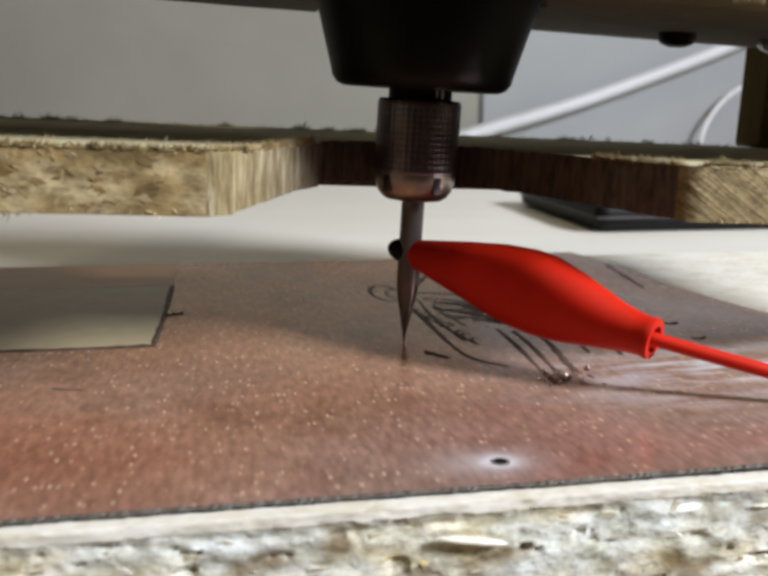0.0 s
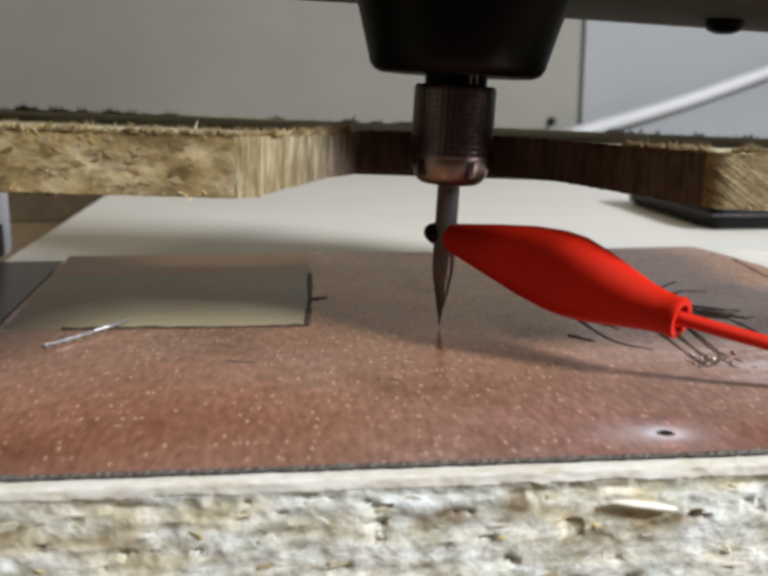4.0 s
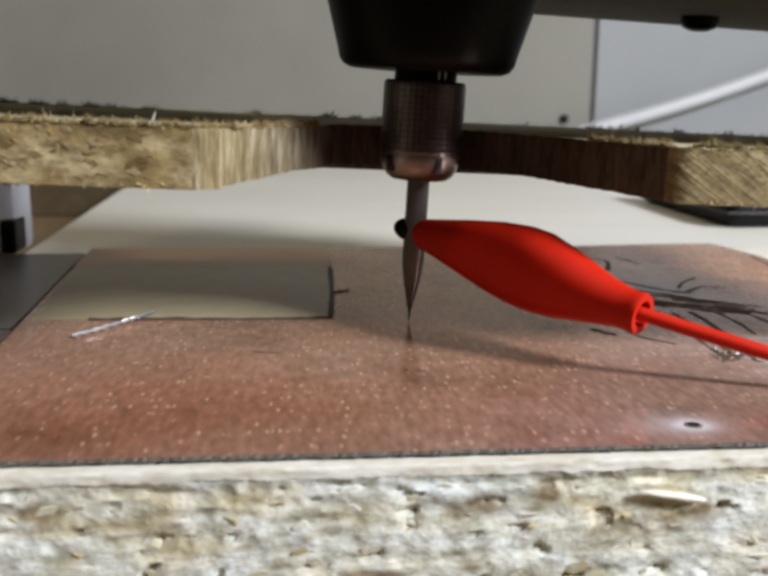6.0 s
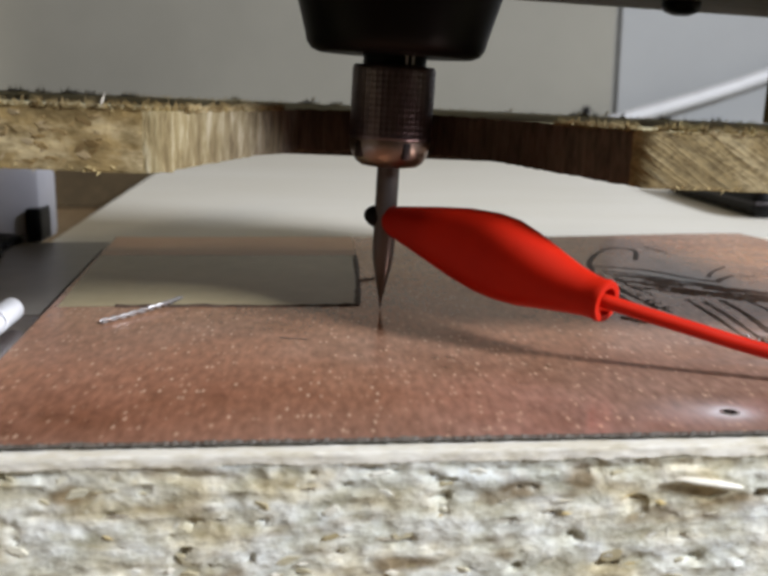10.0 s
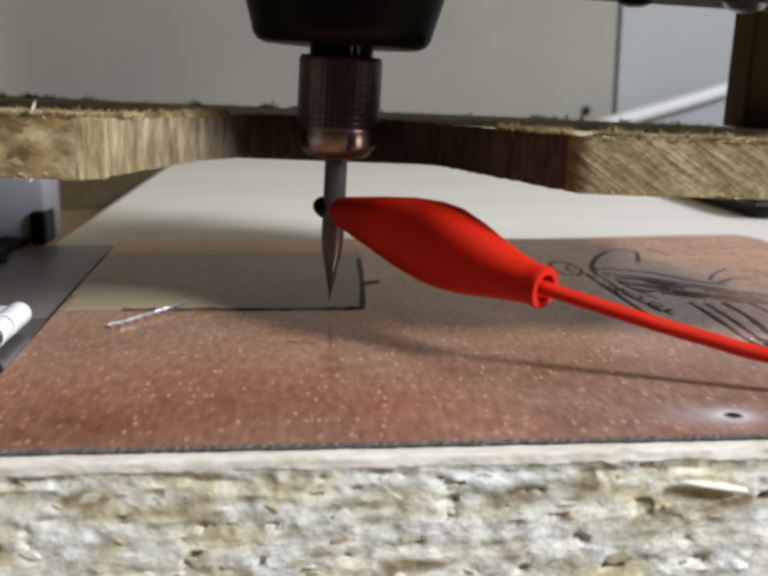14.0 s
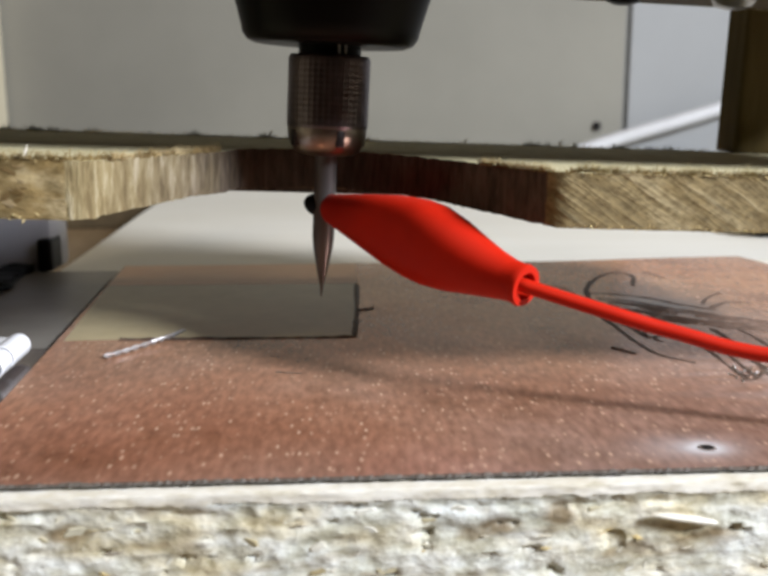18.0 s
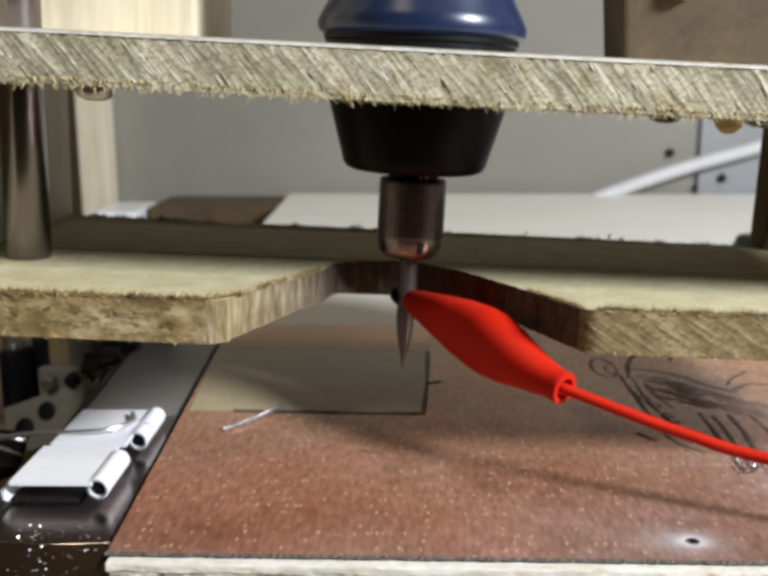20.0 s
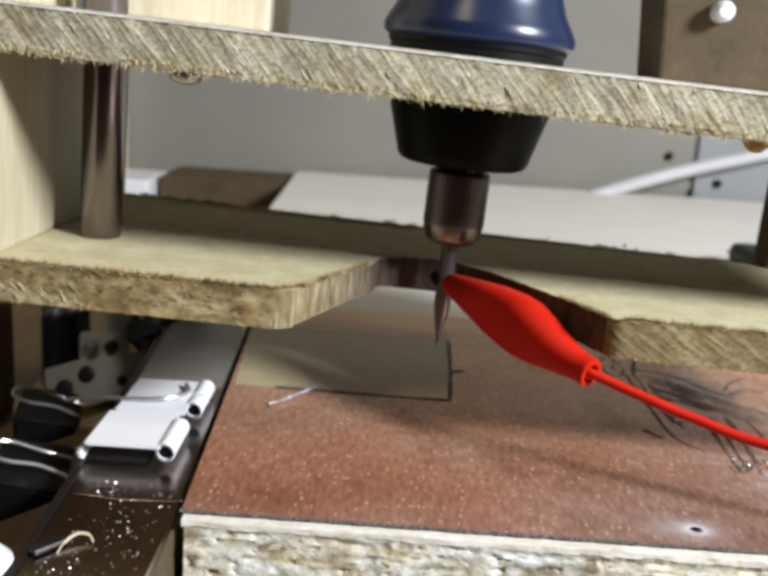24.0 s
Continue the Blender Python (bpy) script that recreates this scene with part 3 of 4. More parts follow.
batten = part("pale_batten", box(-206, -184, 566, 588, -39.8, 420, 1.2), PALE_WOOD)
tagged(batten, "pale upright wooden batten against the wall", "batten")
block = part("wooden_block", box(-141, -50, 520, 587, -39.8, -9.5, 1.5), BROWN_AND_SHADE)
tagged(block, "dark wooden block, browned for shade on the bench by the wall", "wooden block")
carton = part("white_carton", box(-178, -144, 500, 560, -39.8, -11, 2.5), WHITE_CLIP)
tagged(carton, "small white carton on the bench", "carton")

adapter = empty("black_adapter", mm(262, 268, -6.3))
tagged(adapter, "flat black plastic adapter on the base board", "adapter")
part("case", box(-56, 70, -42, 48, 0, 11, 5, segments=4), BLACK, adapter, "", True)
part("seam", box(-56.4, 70.4, -42.4, 48.4, 5.2, 5.9, 0.2), DARK_STEEL, adapter)

# ---- bed with the copper plate ----
bed = empty("machine_bed", mm(0, 0, 0))
tagged(bed, "machine bed of raw chipboard with a rough sawn front edge", "machine bed")


def torn_core(nx=380, nz=66):
    """The bed's core: a block whose front is pitted and layered, chips torn out of it here and there."""
    bm = bmesh.new()
    grid = []
    for j in range(nz + 1):
        row = []
        for i in range(nx + 1):
            x, z = 1 + 229 * i / nx, -39.6 + 37.3 * j / nz
            layer = noise.noise((x * 0.09, 3.0, z * 0.5)) * 0.3 + noise.noise((x * 0.3, 7.0, z * 0.7)) * 0.3
            pit = max(0.0, noise.noise((x * 0.26, 11.0, z * 0.6)) + 0.4 * noise.noise((x * 0.9, 2.0, z * 1.1)) - 0.4) * 2.6
            grit = noise.noise((x * 0.8, 5.0, z * 1.2)) * 0.2 + noise.noise((x * 2.1, 9.0, z * 2.4)) * 0.08
            rim = min(1.0, (nz - j) / 2, j / 2, i / 2, (nx - i) / 2)
            seam = max(0.0, 1 - abs(z + 3.1 + 0.35 * noise.noise((x * 0.2, 4.0, 1.0))) / 0.75) * max(0.0, noise.noise((x * 0.13, 13.0, 2.0)) + 0.4 * noise.noise((x * 0.6, 17.0, 2.0)) + 0.3)
            row.append(bm.verts.new((x, -2.35 + rim * (layer + min(pit, 1.3) + grit + 1.5 * seam), z)))
        grid.append(row)
    for a, b in zip(grid, grid[1:]):
        for i in range(nx):
            bm.faces.new((a[i], a[i + 1], b[i + 1], b[i]))
    rim = bmesh.ops.extrude_edge_only(bm, edges=[e for e in bm.edges if len(e.link_faces) == 1])["geom"]
    back = [g for g in rim if isinstance(g, bmesh.types.BMVert)]
    for v in back:
        v.co.y = 150
    bmesh.ops.contextual_create(bm, geom=[e for e in bm.edges if len(e.link_faces) == 1])
    return bm


part("core", torn_core(), BED_CORE, bed, "", True)


def bed_skin(nx=460, nz=7):
    """The bed's fine outer layer: its lower edge wanders into the core, its front is slightly rubbed."""
    bm = bmesh.new()
    grid = []
    for j in range(nz + 1):
        row = []
        for i in range(nx + 1):
            x = 0.5 + 229.5 * i / nx
            low = -2.35 + 0.42 * noise.noise((x * 0.12, 1.0, 4.0)) + 0.3 * noise.noise((x * 0.45, 2.0, 4.0)) + 0.16 * noise.noise((x * 1.4, 3.0, 4.0))
            z = low + (-0.72 - low) * j / nz
            wave = noise.noise((x * 0.25, 8.0, z * 0.7)) * 0.16 + noise.noise((x * 1.1, 6.0, z * 1.5)) * 0.09
            row.append(bm.verts.new((x, -2.5 + wave + (0.12 if j == nz else 0) + (0.3 if j == 0 else 0), z)))
        grid.append(row)
    for a, b in zip(grid, grid[1:]):
        for i in range(nx):
            bm.faces.new((a[i], a[i + 1], b[i + 1], b[i]))
    rim = bmesh.ops.extrude_edge_only(bm, edges=[e for e in bm.edges if len(e.link_faces) == 1])["geom"]
    for v in rim:
        if isinstance(v, bmesh.types.BMVert):
            v.co.y = 150
    bmesh.ops.contextual_create(bm, geom=[e for e in bm.edges if len(e.link_faces) == 1])
    return bm


part("skin", bed_skin(), BED_SKIN, bed, "fine pale outer layer", True)


def shards(seed, n, region, length, thick, direction=(1, 0, 0.1), spread=0.5):
    """Many splinters in one mesh: slim wedges in a box-shaped region."""
    rnd = random.Random(seed)
    verts, faces = [], []
    for _ in range(n):
        p = Vector([rnd.uniform(a, b) for a, b in region])
        d = Vector([direction[i] + rnd.uniform(-spread, spread) for i in range(3)]).normalized() * rnd.uniform(*length)
        side = d.orthogonal().normalized()
        side.rotate(Matrix.Rotation(rnd.uniform(0, 6.28), 3, d))
        other = d.cross(side).normalized() * rnd.uniform(0.25, 0.6)
        w = rnd.uniform(*thick)
        k = len(verts)
        verts += [p, p + d * 0.45 + side * w, p + d, p + d * 0.5 - side * w, p + d * 0.5 + other * w]
        faces += [(k, k + 1, k + 4), (k + 1, k + 2, k + 4), (k + 2, k + 3, k + 4), (k + 3, k, k + 4), (k, k + 3, k + 2, k + 1)]
    bm = bmesh.new()
    vs = [bm.verts.new(v) for v in verts]
    for f in faces:
        bm.faces.new([vs[i] for i in f])
    return bm


tagged(part("bran_pale", shards(5, 60, ((2, 210), (-2.6, -2.3), (-24, -3.6)), (1.0, 4.2), (0.12, 0.4), (1, -0.02, 0.05), 0.14), BED_SKIN, bed, "pale flakes standing out of the core"), kind="stuff")
tagged(part("bran", shards(6, 40, ((2, 210), (-2.6, -2.3), (-24, -3.4)), (0.6, 2.6), (0.1, 0.4), (1, -0.03, 0.05), 0.35), FIBRE, bed, "brown fibres in the core"), kind="stuff")


def flakes(seed, n, region, size, tilt=14):
    """Pressed wood flakes in one mesh: thin irregular chips lying in an upright face, edges slightly proud."""
    rnd = random.Random(seed)
    bm = bmesh.new()
    for _ in range(n):
        p = Vector([rnd.uniform(a, b) for a, b in region])
        turn = pose(0, 0, 0, rnd.uniform(-tilt, tilt), rnd.gauss(0, 24), rnd.uniform(-tilt, tilt)).to_3x3()
        long, high = rnd.uniform(*size), rnd.uniform(0.22, 0.5)
        front, back = [], []
        for k in range(6):
            a = 2 * math.pi * (k + rnd.uniform(-0.3, 0.3)) / 6
            q = Vector((0.5 * long * math.cos(a), 0, 0.5 * long * high * math.sin(a))) * rnd.uniform(0.75, 1.1)
            front.append(bm.verts.new(p + turn @ (q * 0.8 + Vector((0, -0.1, 0)))))
            back.append(bm.verts.new(p + turn @ (q * 1.05 + Vector((0, 0.2, 0)))))
        bm.faces.new(front)
        for k in range(6):
            bm.faces.new((front[k], back[k], back[(k + 1) % 6], front[(k + 1) % 6]))
    return bm


tagged(part("bran_pale", flakes(15, 300, ((1.5, 215), (-2.3, -1.95), (-24, -3.4)), (1.2, 4.2), 10), FLAKE, bed, "pressed flakes of differing tone"), kind="stuff")
chip = bmesh.new()
bmesh.ops.create_uvsphere(chip, u_segments=16, v_segments=8, radius=1)
bmesh.ops.scale(chip, vec=(4.3, 0.6, 0.42), verts=chip.verts)
bmesh.ops.transform(chip, matrix=pose(91, -3.2, -5.2, 10, 9, 0), verts=chip.verts)
part("loose_chip", chip, BED_SKIN, bed, "one long pale chip half torn out", True)


def warp(x, y):
    """How far the thin plate stands off its bed, more so towards its loose end."""
    u = min(1, max(0, (x - 100) / 70))
    u = u * u * (3 - 2 * u)
    return 0.5 * u * (1 + math.sin(y * 0.075 + x * 0.03 - 1.2)) + 0.05 * math.sin(x * 0.13) * math.sin(y * 0.11)


def plate_point(u, v):
    a, b = Vector((0, 0)).lerp(Vector((190, 0)), u), Vector((-8.5, 149)).lerp(Vector((163, 147)), u)
    p = a.lerp(b, v)
    return p.x, p.y


def foil_grid(nu, nv, lift, drop):
    bm = bmesh.new()
    top = [[bm.verts.new((*plate_point(i / nu, j / nv), warp(*plate_point(i / nu, j / nv)) + lift)) for i in range(nu + 1)] for j in range(nv + 1)]
    for j in range(nv):
        for i in range(nu):
            bm.faces.new((top[j][i], top[j][i + 1], top[j + 1][i + 1], top[j + 1][i]))
    rim = bmesh.ops.extrude_edge_only(bm, edges=[e for e in bm.edges if len(e.link_faces) == 1])["geom"]
    for v in rim:
        if isinstance(v, bmesh.types.BMVert):
            v.co.z -= drop
    return bm


pcb = empty("copper_plate", mm(0, 0, 0))
tagged(pcb, "brown copper-clad circuit board with milled figures", "circuit board")
part("substrate", foil_grid(76, 60, -0.06, 0.6), FOIL_EDGE, pcb, "dark edge of the board")
foil = part("foil", foil_grid(76, 60, 0, 0.05), COPPER, pcb, "tarnished copper foil with painted bright glints", True)


def ribbon(points, width, lift=0.012, high=0.05, seed=0, bm=None):
    """A milled line: a slim ragged ridge that follows the plate."""
    rnd = random.Random(seed)
    bm = bm or bmesh.new()
    line = [Vector((p.x, p.y, 0)) for p in smooth_line([(x, y, 0) for x, y in points], 7)]
    rows = []
    for i, p in enumerate(line):
        d = (line[min(i + 1, len(line) - 1)] - line[max(i - 1, 0)]).normalized()
        s = Vector((-d.y, d.x, 0)) * width / 2 * rnd.uniform(0.6, 1.25)
        z = warp(p.x, p.y) + lift
        rows.append([bm.verts.new((p.x - s.x, p.y - s.y, z)), bm.verts.new((p.x, p.y, z + high * rnd.uniform(0.2, 1.4))), bm.verts.new((p.x + s.x, p.y + s.y, z))])
    for a, b in zip(rows, rows[1:]):
        bm.faces.new((a[0], a[1], b[1], b[0]))
        bm.faces.new((a[1], a[2], b[2], b[1]))
    return bm


def sheet_on_plate(corners, nx, ny, lift):
    """A thin four-cornered area that follows the plate."""
    bm = bmesh.new()
    c = [Vector(p) for p in corners]
    grid = []
    for j in range(ny + 1):
        row = [c[0].lerp(c[1], i / nx).lerp(c[3].lerp(c[2], i / nx), j / ny) for i in range(nx + 1)]
        grid.append([bm.verts.new((q.x, q.y, warp(q.x, q.y) + lift)) for q in row])
    for a, b in zip(grid, grid[1:]):
        for i in range(nx):
            bm.faces.new((a[i], a[i + 1], b[i + 1], b[i]))
    return bm


patch = sheet_on_plate([(-2.6, 67.9), (52.3, 67.4), (54.6, 119.5), (-6.6, 121)], 16, 12, 0.015)
part("tan_strip", sheet_on_plate([(-6.8, 121.6), (54.8, 120.2), (54.9, 148.0), (-8.3, 148.9)], 16, 6, 0.018), TAN, pcb, "tan strip of the board behind the bare laminate")
part("bare_patch", patch, LAMINATE, pcb, "bare greenish laminate where the copper is gone")
burred = bmesh.new()
for k in range(19):
    ribbon([(10 * k - 0.2, -0.25), (10 * k + 3, -0.3), (10 * k + 6.5, -0.2), (10 * k + 10.2, -0.28)], 0.9, -0.25, 0.36, 500 + k, burred)
tagged(part("burred_edge", burred, FOIL_EDGE, pcb, "ragged grey burr along the sawn front edge"), kind="stuff")
part("cut_line", ribbon([(8, 67.8), (22, 67.7), (38, 67.3), (52.6, 67.2)], 2.0, 0.02, 0.34, 1), BURR, pcb, "dark cut along the patch")
part("cut_line", ribbon([(52.6, 67.0), (53.2, 78), (53.8, 92), (54.4, 119)], 1.2, 0.02, 0.2, 2), BURR, pcb, "dark cut along the patch")
part("nick", ribbon([(53.8, 89.5), (55.2, 90.4), (57.2, 91.5)], 1.5, 0.03, 0.4, 3), BURR, pcb, "burr beside the patch")

def curl(cx, cy, rx, ry, start, stop, n=9):
    """Points of an open loop."""
    return [(cx + rx * math.cos(radians(start + (stop - start) * k / n)), cy + ry * math.sin(radians(start + (stop - start) * k / n))) for k in range(n + 1)]


head = [(curl(101.8, 105, 3.2, 8.2, 20, 330), 1.0), (curl(103.4, 103.5, 1.5, 3.6, 90, 400), 0.7), ([(106.6, 96), (109, 108), (113.7, 119), (119, 127), (123, 128.6), (125.3, 124), (121.5, 112)], 1.3)]
neck = [([(104.8, 98), (104.6, 86), (104.9, 72), (105.2, 60), (106.6, 51), (111, 45.4)], 1.1), ([(107.6, 96), (107, 85), (107.4, 73), (108.4, 62)], 0.8), ([(109.6, 92), (110, 82), (111.6, 72)], 0.7)]
legs = [([(116.8, 69), (116.6, 56), (116, 45), (115.7, 35.6)], 1.0), ([(119.4, 67), (119.2, 56), (118.4, 46), (117.8, 36.2)], 1.0), ([(123.1, 68), (123, 58), (121.8, 47.5), (121, 40)], 1.6), ([(128, 67), (128.4, 58), (127.6, 50)], 0.9), ([(133.5, 66), (134, 57), (132.6, 48)], 0.9)]
back_lines = [([(108.5, 104), (114, 102.5), (120, 98), (125.5, 89), (130.5, 84)], 1.5), ([(109, 99), (116, 94), (123, 85), (131, 76), (139, 70)], 1.2), ([(130, 90), (133.5, 96), (139.4, 102.6)], 0.9), ([(130.3, 86), (136, 91), (141, 90)], 1.3), ([(129.5, 129), (131.4, 125), (132.4, 120.5)], 1.0)]
marks = [([(165, 127), (164.2, 114), (163.3, 102)], 1.0), ([(150, 66.5), (151.2, 65.2), (152.6, 66.4)], 1.4), ([(149.8, 55.2), (151, 54.2), (152.4, 55.4)], 1.2), ([(99.4, 111.6), (100.4, 110.4)], 1.3), ([(114.6, 35), (117, 35.4), (120, 39)], 0.7)]
for k, (pts, w) in enumerate(head + neck + legs + back_lines + marks):
    part("milled_line", ribbon(pts, w, 0.014, 0.06, 20 + k), BURR, pcb)
teeth = random.Random(29)
for k in range(9):
    x0, y0 = 105.6 + 0.62 * k + teeth.uniform(-0.3, 0.3), 86 - 3.1 * k + teeth.uniform(-0.8, 0.8)
    part("milled_line", ribbon(curl(x0, y0, 1.2, 2.1, teeth.uniform(0, 90), teeth.uniform(200, 320), 5), 0.9, 0.014, 0.06, 60 + k), BURR, pcb)
hatch = bmesh.new()
for k in range(95):
    u, v = teeth.random(), teeth.random()
    x0, y0 = 108.5 + 24 * u, 101 - 26 * u - 22 * v * (1 - 0.6 * u)
    run = teeth.uniform(3, 7)
    ribbon([(x0, y0), (x0 + run * 0.5, y0 - run * 0.42 + teeth.uniform(-0.8, 0.8)), (x0 + run, y0 - run * 0.8)], teeth.uniform(0.5, 1.5), 0.01, 0.07, 200 + k, hatch)
tagged(part("milled_area", hatch, SMEAR, pcb, "dark area scratched by close milling passes"), kind="stuff")
shine = bmesh.new()
for k in range(30):
    x0, y0 = teeth.uniform(114, 124), teeth.uniform(33, 42)
    ribbon([(x0, y0), (x0 + teeth.uniform(-0.8, 0.8), y0 + teeth.uniform(0.6, 2.2))], 0.35, 0.03, 0.25, 400 + k, shine)
tagged(part("swarf", shine, BRIGHT, pcb, "bright copper shavings at the ends of the cuts"), kind="stuff")
part("dark_mark", ribbon([(99.6, 56), (101, 54), (102.6, 51.6)], 1.9, 0.03, 0.25, 60), BURR, pcb, "black burr on the copper")
part("scuff", ribbon([(39, 44.6), (41, 43.9), (43.4, 43.5)], 0.8, 0.01, 0.05, 61), BURR, pcb)
dome = lathe([(0.8, 0.04), (0.95, 0.1), (1.1, 0.06), (1.25, 0.0)], 32, cap=False)
part("hole_rim", dome, BRIGHT, pcb, "pale raised rim round a drilled hole", True, mm(97.3, 6.4, warp(97.3, 6.4) + 0.02))
# A black disc stands in for the dark depth of the hole.
part("hole_disc", lathe([(0.85, 0.0), (0.85, 0.06)], 24), BLACK, pcb, "", False, mm(97.3, 6.4, warp(97.3, 6.4) + 0.02))

lay = [Vector(p) for p in smooth_line([(8.3, 54.5, 0.5), (11.8, 58.6, 0.6), (15.4, 63.6, 0.75), (18.0, 67.8, 0.8), (19.3, 72.2, 0.6)], 14)]
hair = empty("loose_wire", mm(0, 0, 0))
for half in (0, math.pi):
    twist = []
    for k, p in enumerate(lay):
        d = (lay[min(k + 1, len(lay) - 1)] - lay[max(k - 1, 0)]).normalized()
        side = Vector((-d.y, d.x, 0)).normalized()
        twist.append(p + 0.24 * (side * math.cos(0.62 * k + half) + Vector((0, 0, 1)) * math.sin(0.62 * k + half)))
    part("twisted_wire", tube(twist, 0.24, 8), STRAND, hair, "", True)
tagged(hair, "short bright strand of wire on the copper plate", "wire strand")

# ---- beside the bed ----
strip = empty("edge_strip", mm(0, 0, 0))
tagged(strip, "dark worn metal strip along the bed's edge", "metal strip")
part("strip", plate([(-0.9, -38), (-1.5, 0), (-10.6, 150), (-35, 150), (-20.3, -38)], -3.6, -1.6), ANGLE_IRON, strip)
# Pale film paints in the wall mirrored by the strip's far end.
part("sheen_film", plate([(-5.9, 68), (-10.7, 149.5), (-34.8, 149.5), (-28.4, 69)], -1.57, -1.42), SHEEN_METAL, strip, "paler film for the wall's reflection in the strip")
part("lip", plate([(-20.4, -38), (-35.1, 150), (-36.4, 150), (-21.7, -38)], -8.4, -1.0), DARK_STEEL, strip, "raised worn lip")
part("bent_lug", box(-1.3, 1.3, -3.2, 3.2, -0.5, 0.5, 0.4), DARK_STEEL, strip, "dark bent lug on the lip", False, mm(-19.4, -14.5, -0.9, 0, -10, -38))
tagged(part("metal_dust", shards(11, 190, ((-20, -3), (-32, 12), (-1.58, -1.5)), (0.2, 0.7), (0.08, 0.24), (1, 1, 0.1), 0.9), BRIGHT, strip, "bright metal filings"), kind="stuff")
part("score_line", tube([(-22.5, 6, -1.52), (-11, 5, -1.52), (-1, 6, -1.52)], 0.1, 6), ANGLE_IRON, strip)
rail = part("bed_support", box(-24, -1, -60, 150, -39.8, -8.5, 1), BROWN_AND_SHADE)
tagged(rail, "brown wooden bearer under the metal strip", "wooden bearer")
spacer = part("packing_strip", box(-19.8, -1, -37, 149, -8.4, -3.65, 0.4), BROWN_AND_SHADE)
tagged(spacer, "dark packing strip between the bearer and the metal strip", "packing strip")
shaving = part("wood_shaving", tube(smooth_line([(-17.4, -16, -1.45), (-17.0, -13.4, -0.7), (-15.7, -11.2, -0.2), (-13.8, -10.6, -0.5), (-12.6, -11.6, -1.35)]), [0.16] * 8 + [0.32] * 17 + [0.24] * 7 + [0.1], 6), OLIVE_PALE, None, "", True)
tagged(shaving, "curled wood shaving on the metal strip", "wood shaving")


def spring_clip(y0, wide, lips, label, material, group, at):
    """A folded sheet-metal clip: upper and lower leaf, a spine and rolled lips."""
    ob = empty("spring_clip", at)
    tagged(ob, label, "binder clip", group)
    upper = plate([(-15.5, y0), (0, y0), (0, y0 + wide), (-15.5, y0 + wide)], 2.6, 3.4)
    part("upper_leaf", upper, material, ob)
    spine = [(-14.8, 3.2), (-16.2, 2.8), (-17.0, 1.9), (-17.2, 0.9), (-16.9, -0.1), (-16.2, -0.8)]
    bm = bmesh.new()
    rows = [[bm.verts.new((x + k * 0.5 * (1 if x < -15 else 0), y, z)) for x, z in spine] for k in (0, 1) for y in (y0, y0 + wide)]
    for k in (0, 2):
        for i in range(5):
            bm.faces.new((rows[k][i], rows[k][i + 1], rows[k + 1][i + 1], rows[k + 1][i]))
    part("spine", bm, material, ob, "", True)
    # Dark steel here paints in the shade below the upper leaf.
    part("lower_leaf", plate([(-16.2, y0 + 0.6), (-3, y0 + 0.6), (-3, y0 + wide - 0.6), (-16.2, y0 + wide - 0.6)], -1.1, -0.5), DARK_STEEL, ob, "lower leaf, darkened for the clip's shade")
    for a, b in lips:
        roll = lathe([(1.9, 0), (2.15, 0.2), (2.15, wide * (b - a) - 0.2), (1.9, wide * (b - a)), (1.55, wide * (b - a)), (1.55, 0)], 24, cap=False)
        roll.faces.ensure_lookup_table()
        bmesh.ops.transform(roll, matrix=pose(1.0, y0 + wide * a, 2.0, -90, 0, 0), verts=roll.verts)
        lip = part("rolled_lip", roll, material, ob, "", True)
        # Black plug stands for the shade inside the rolled lip.
        part("bore_shade", lathe([(1.5, 0.6), (1.5, wide * (b - a) - 0.6)], 20), BLACK, lip, "black plug for the shade in the bore", True, mm(1.0, y0 + wide * a, 2.0, -90, 0, 0))
    return ob


spring_clip(0, 17.6, ((0, 0.8),), "white enamelled spring clip on the dark metal strip", WHITE_CLIP, "white clips", mm(-9.4, 20.5, -0.4, 0, 0, 1))
far_clip = spring_clip(0, 20.5, ((0.25, 0.5), (0.55, 1.0)), "white enamelled spring clip with its wire folded flat", WHITE_CLIP, "white clips", mm(-9.0, 39.9, -0.6, 0, 0, 1))
part("wire_arm", tube(smooth_line([(-30, 9, 1.0), (-22, 6.5, 3.0), (-12, 4.6, 4.1), (-5, 6, 4.3), (-1.5, 11, 4.3), (-3, 16, 4.2)]), 0.55, 8), BRIGHT, far_clip, "bright wire arm", True)


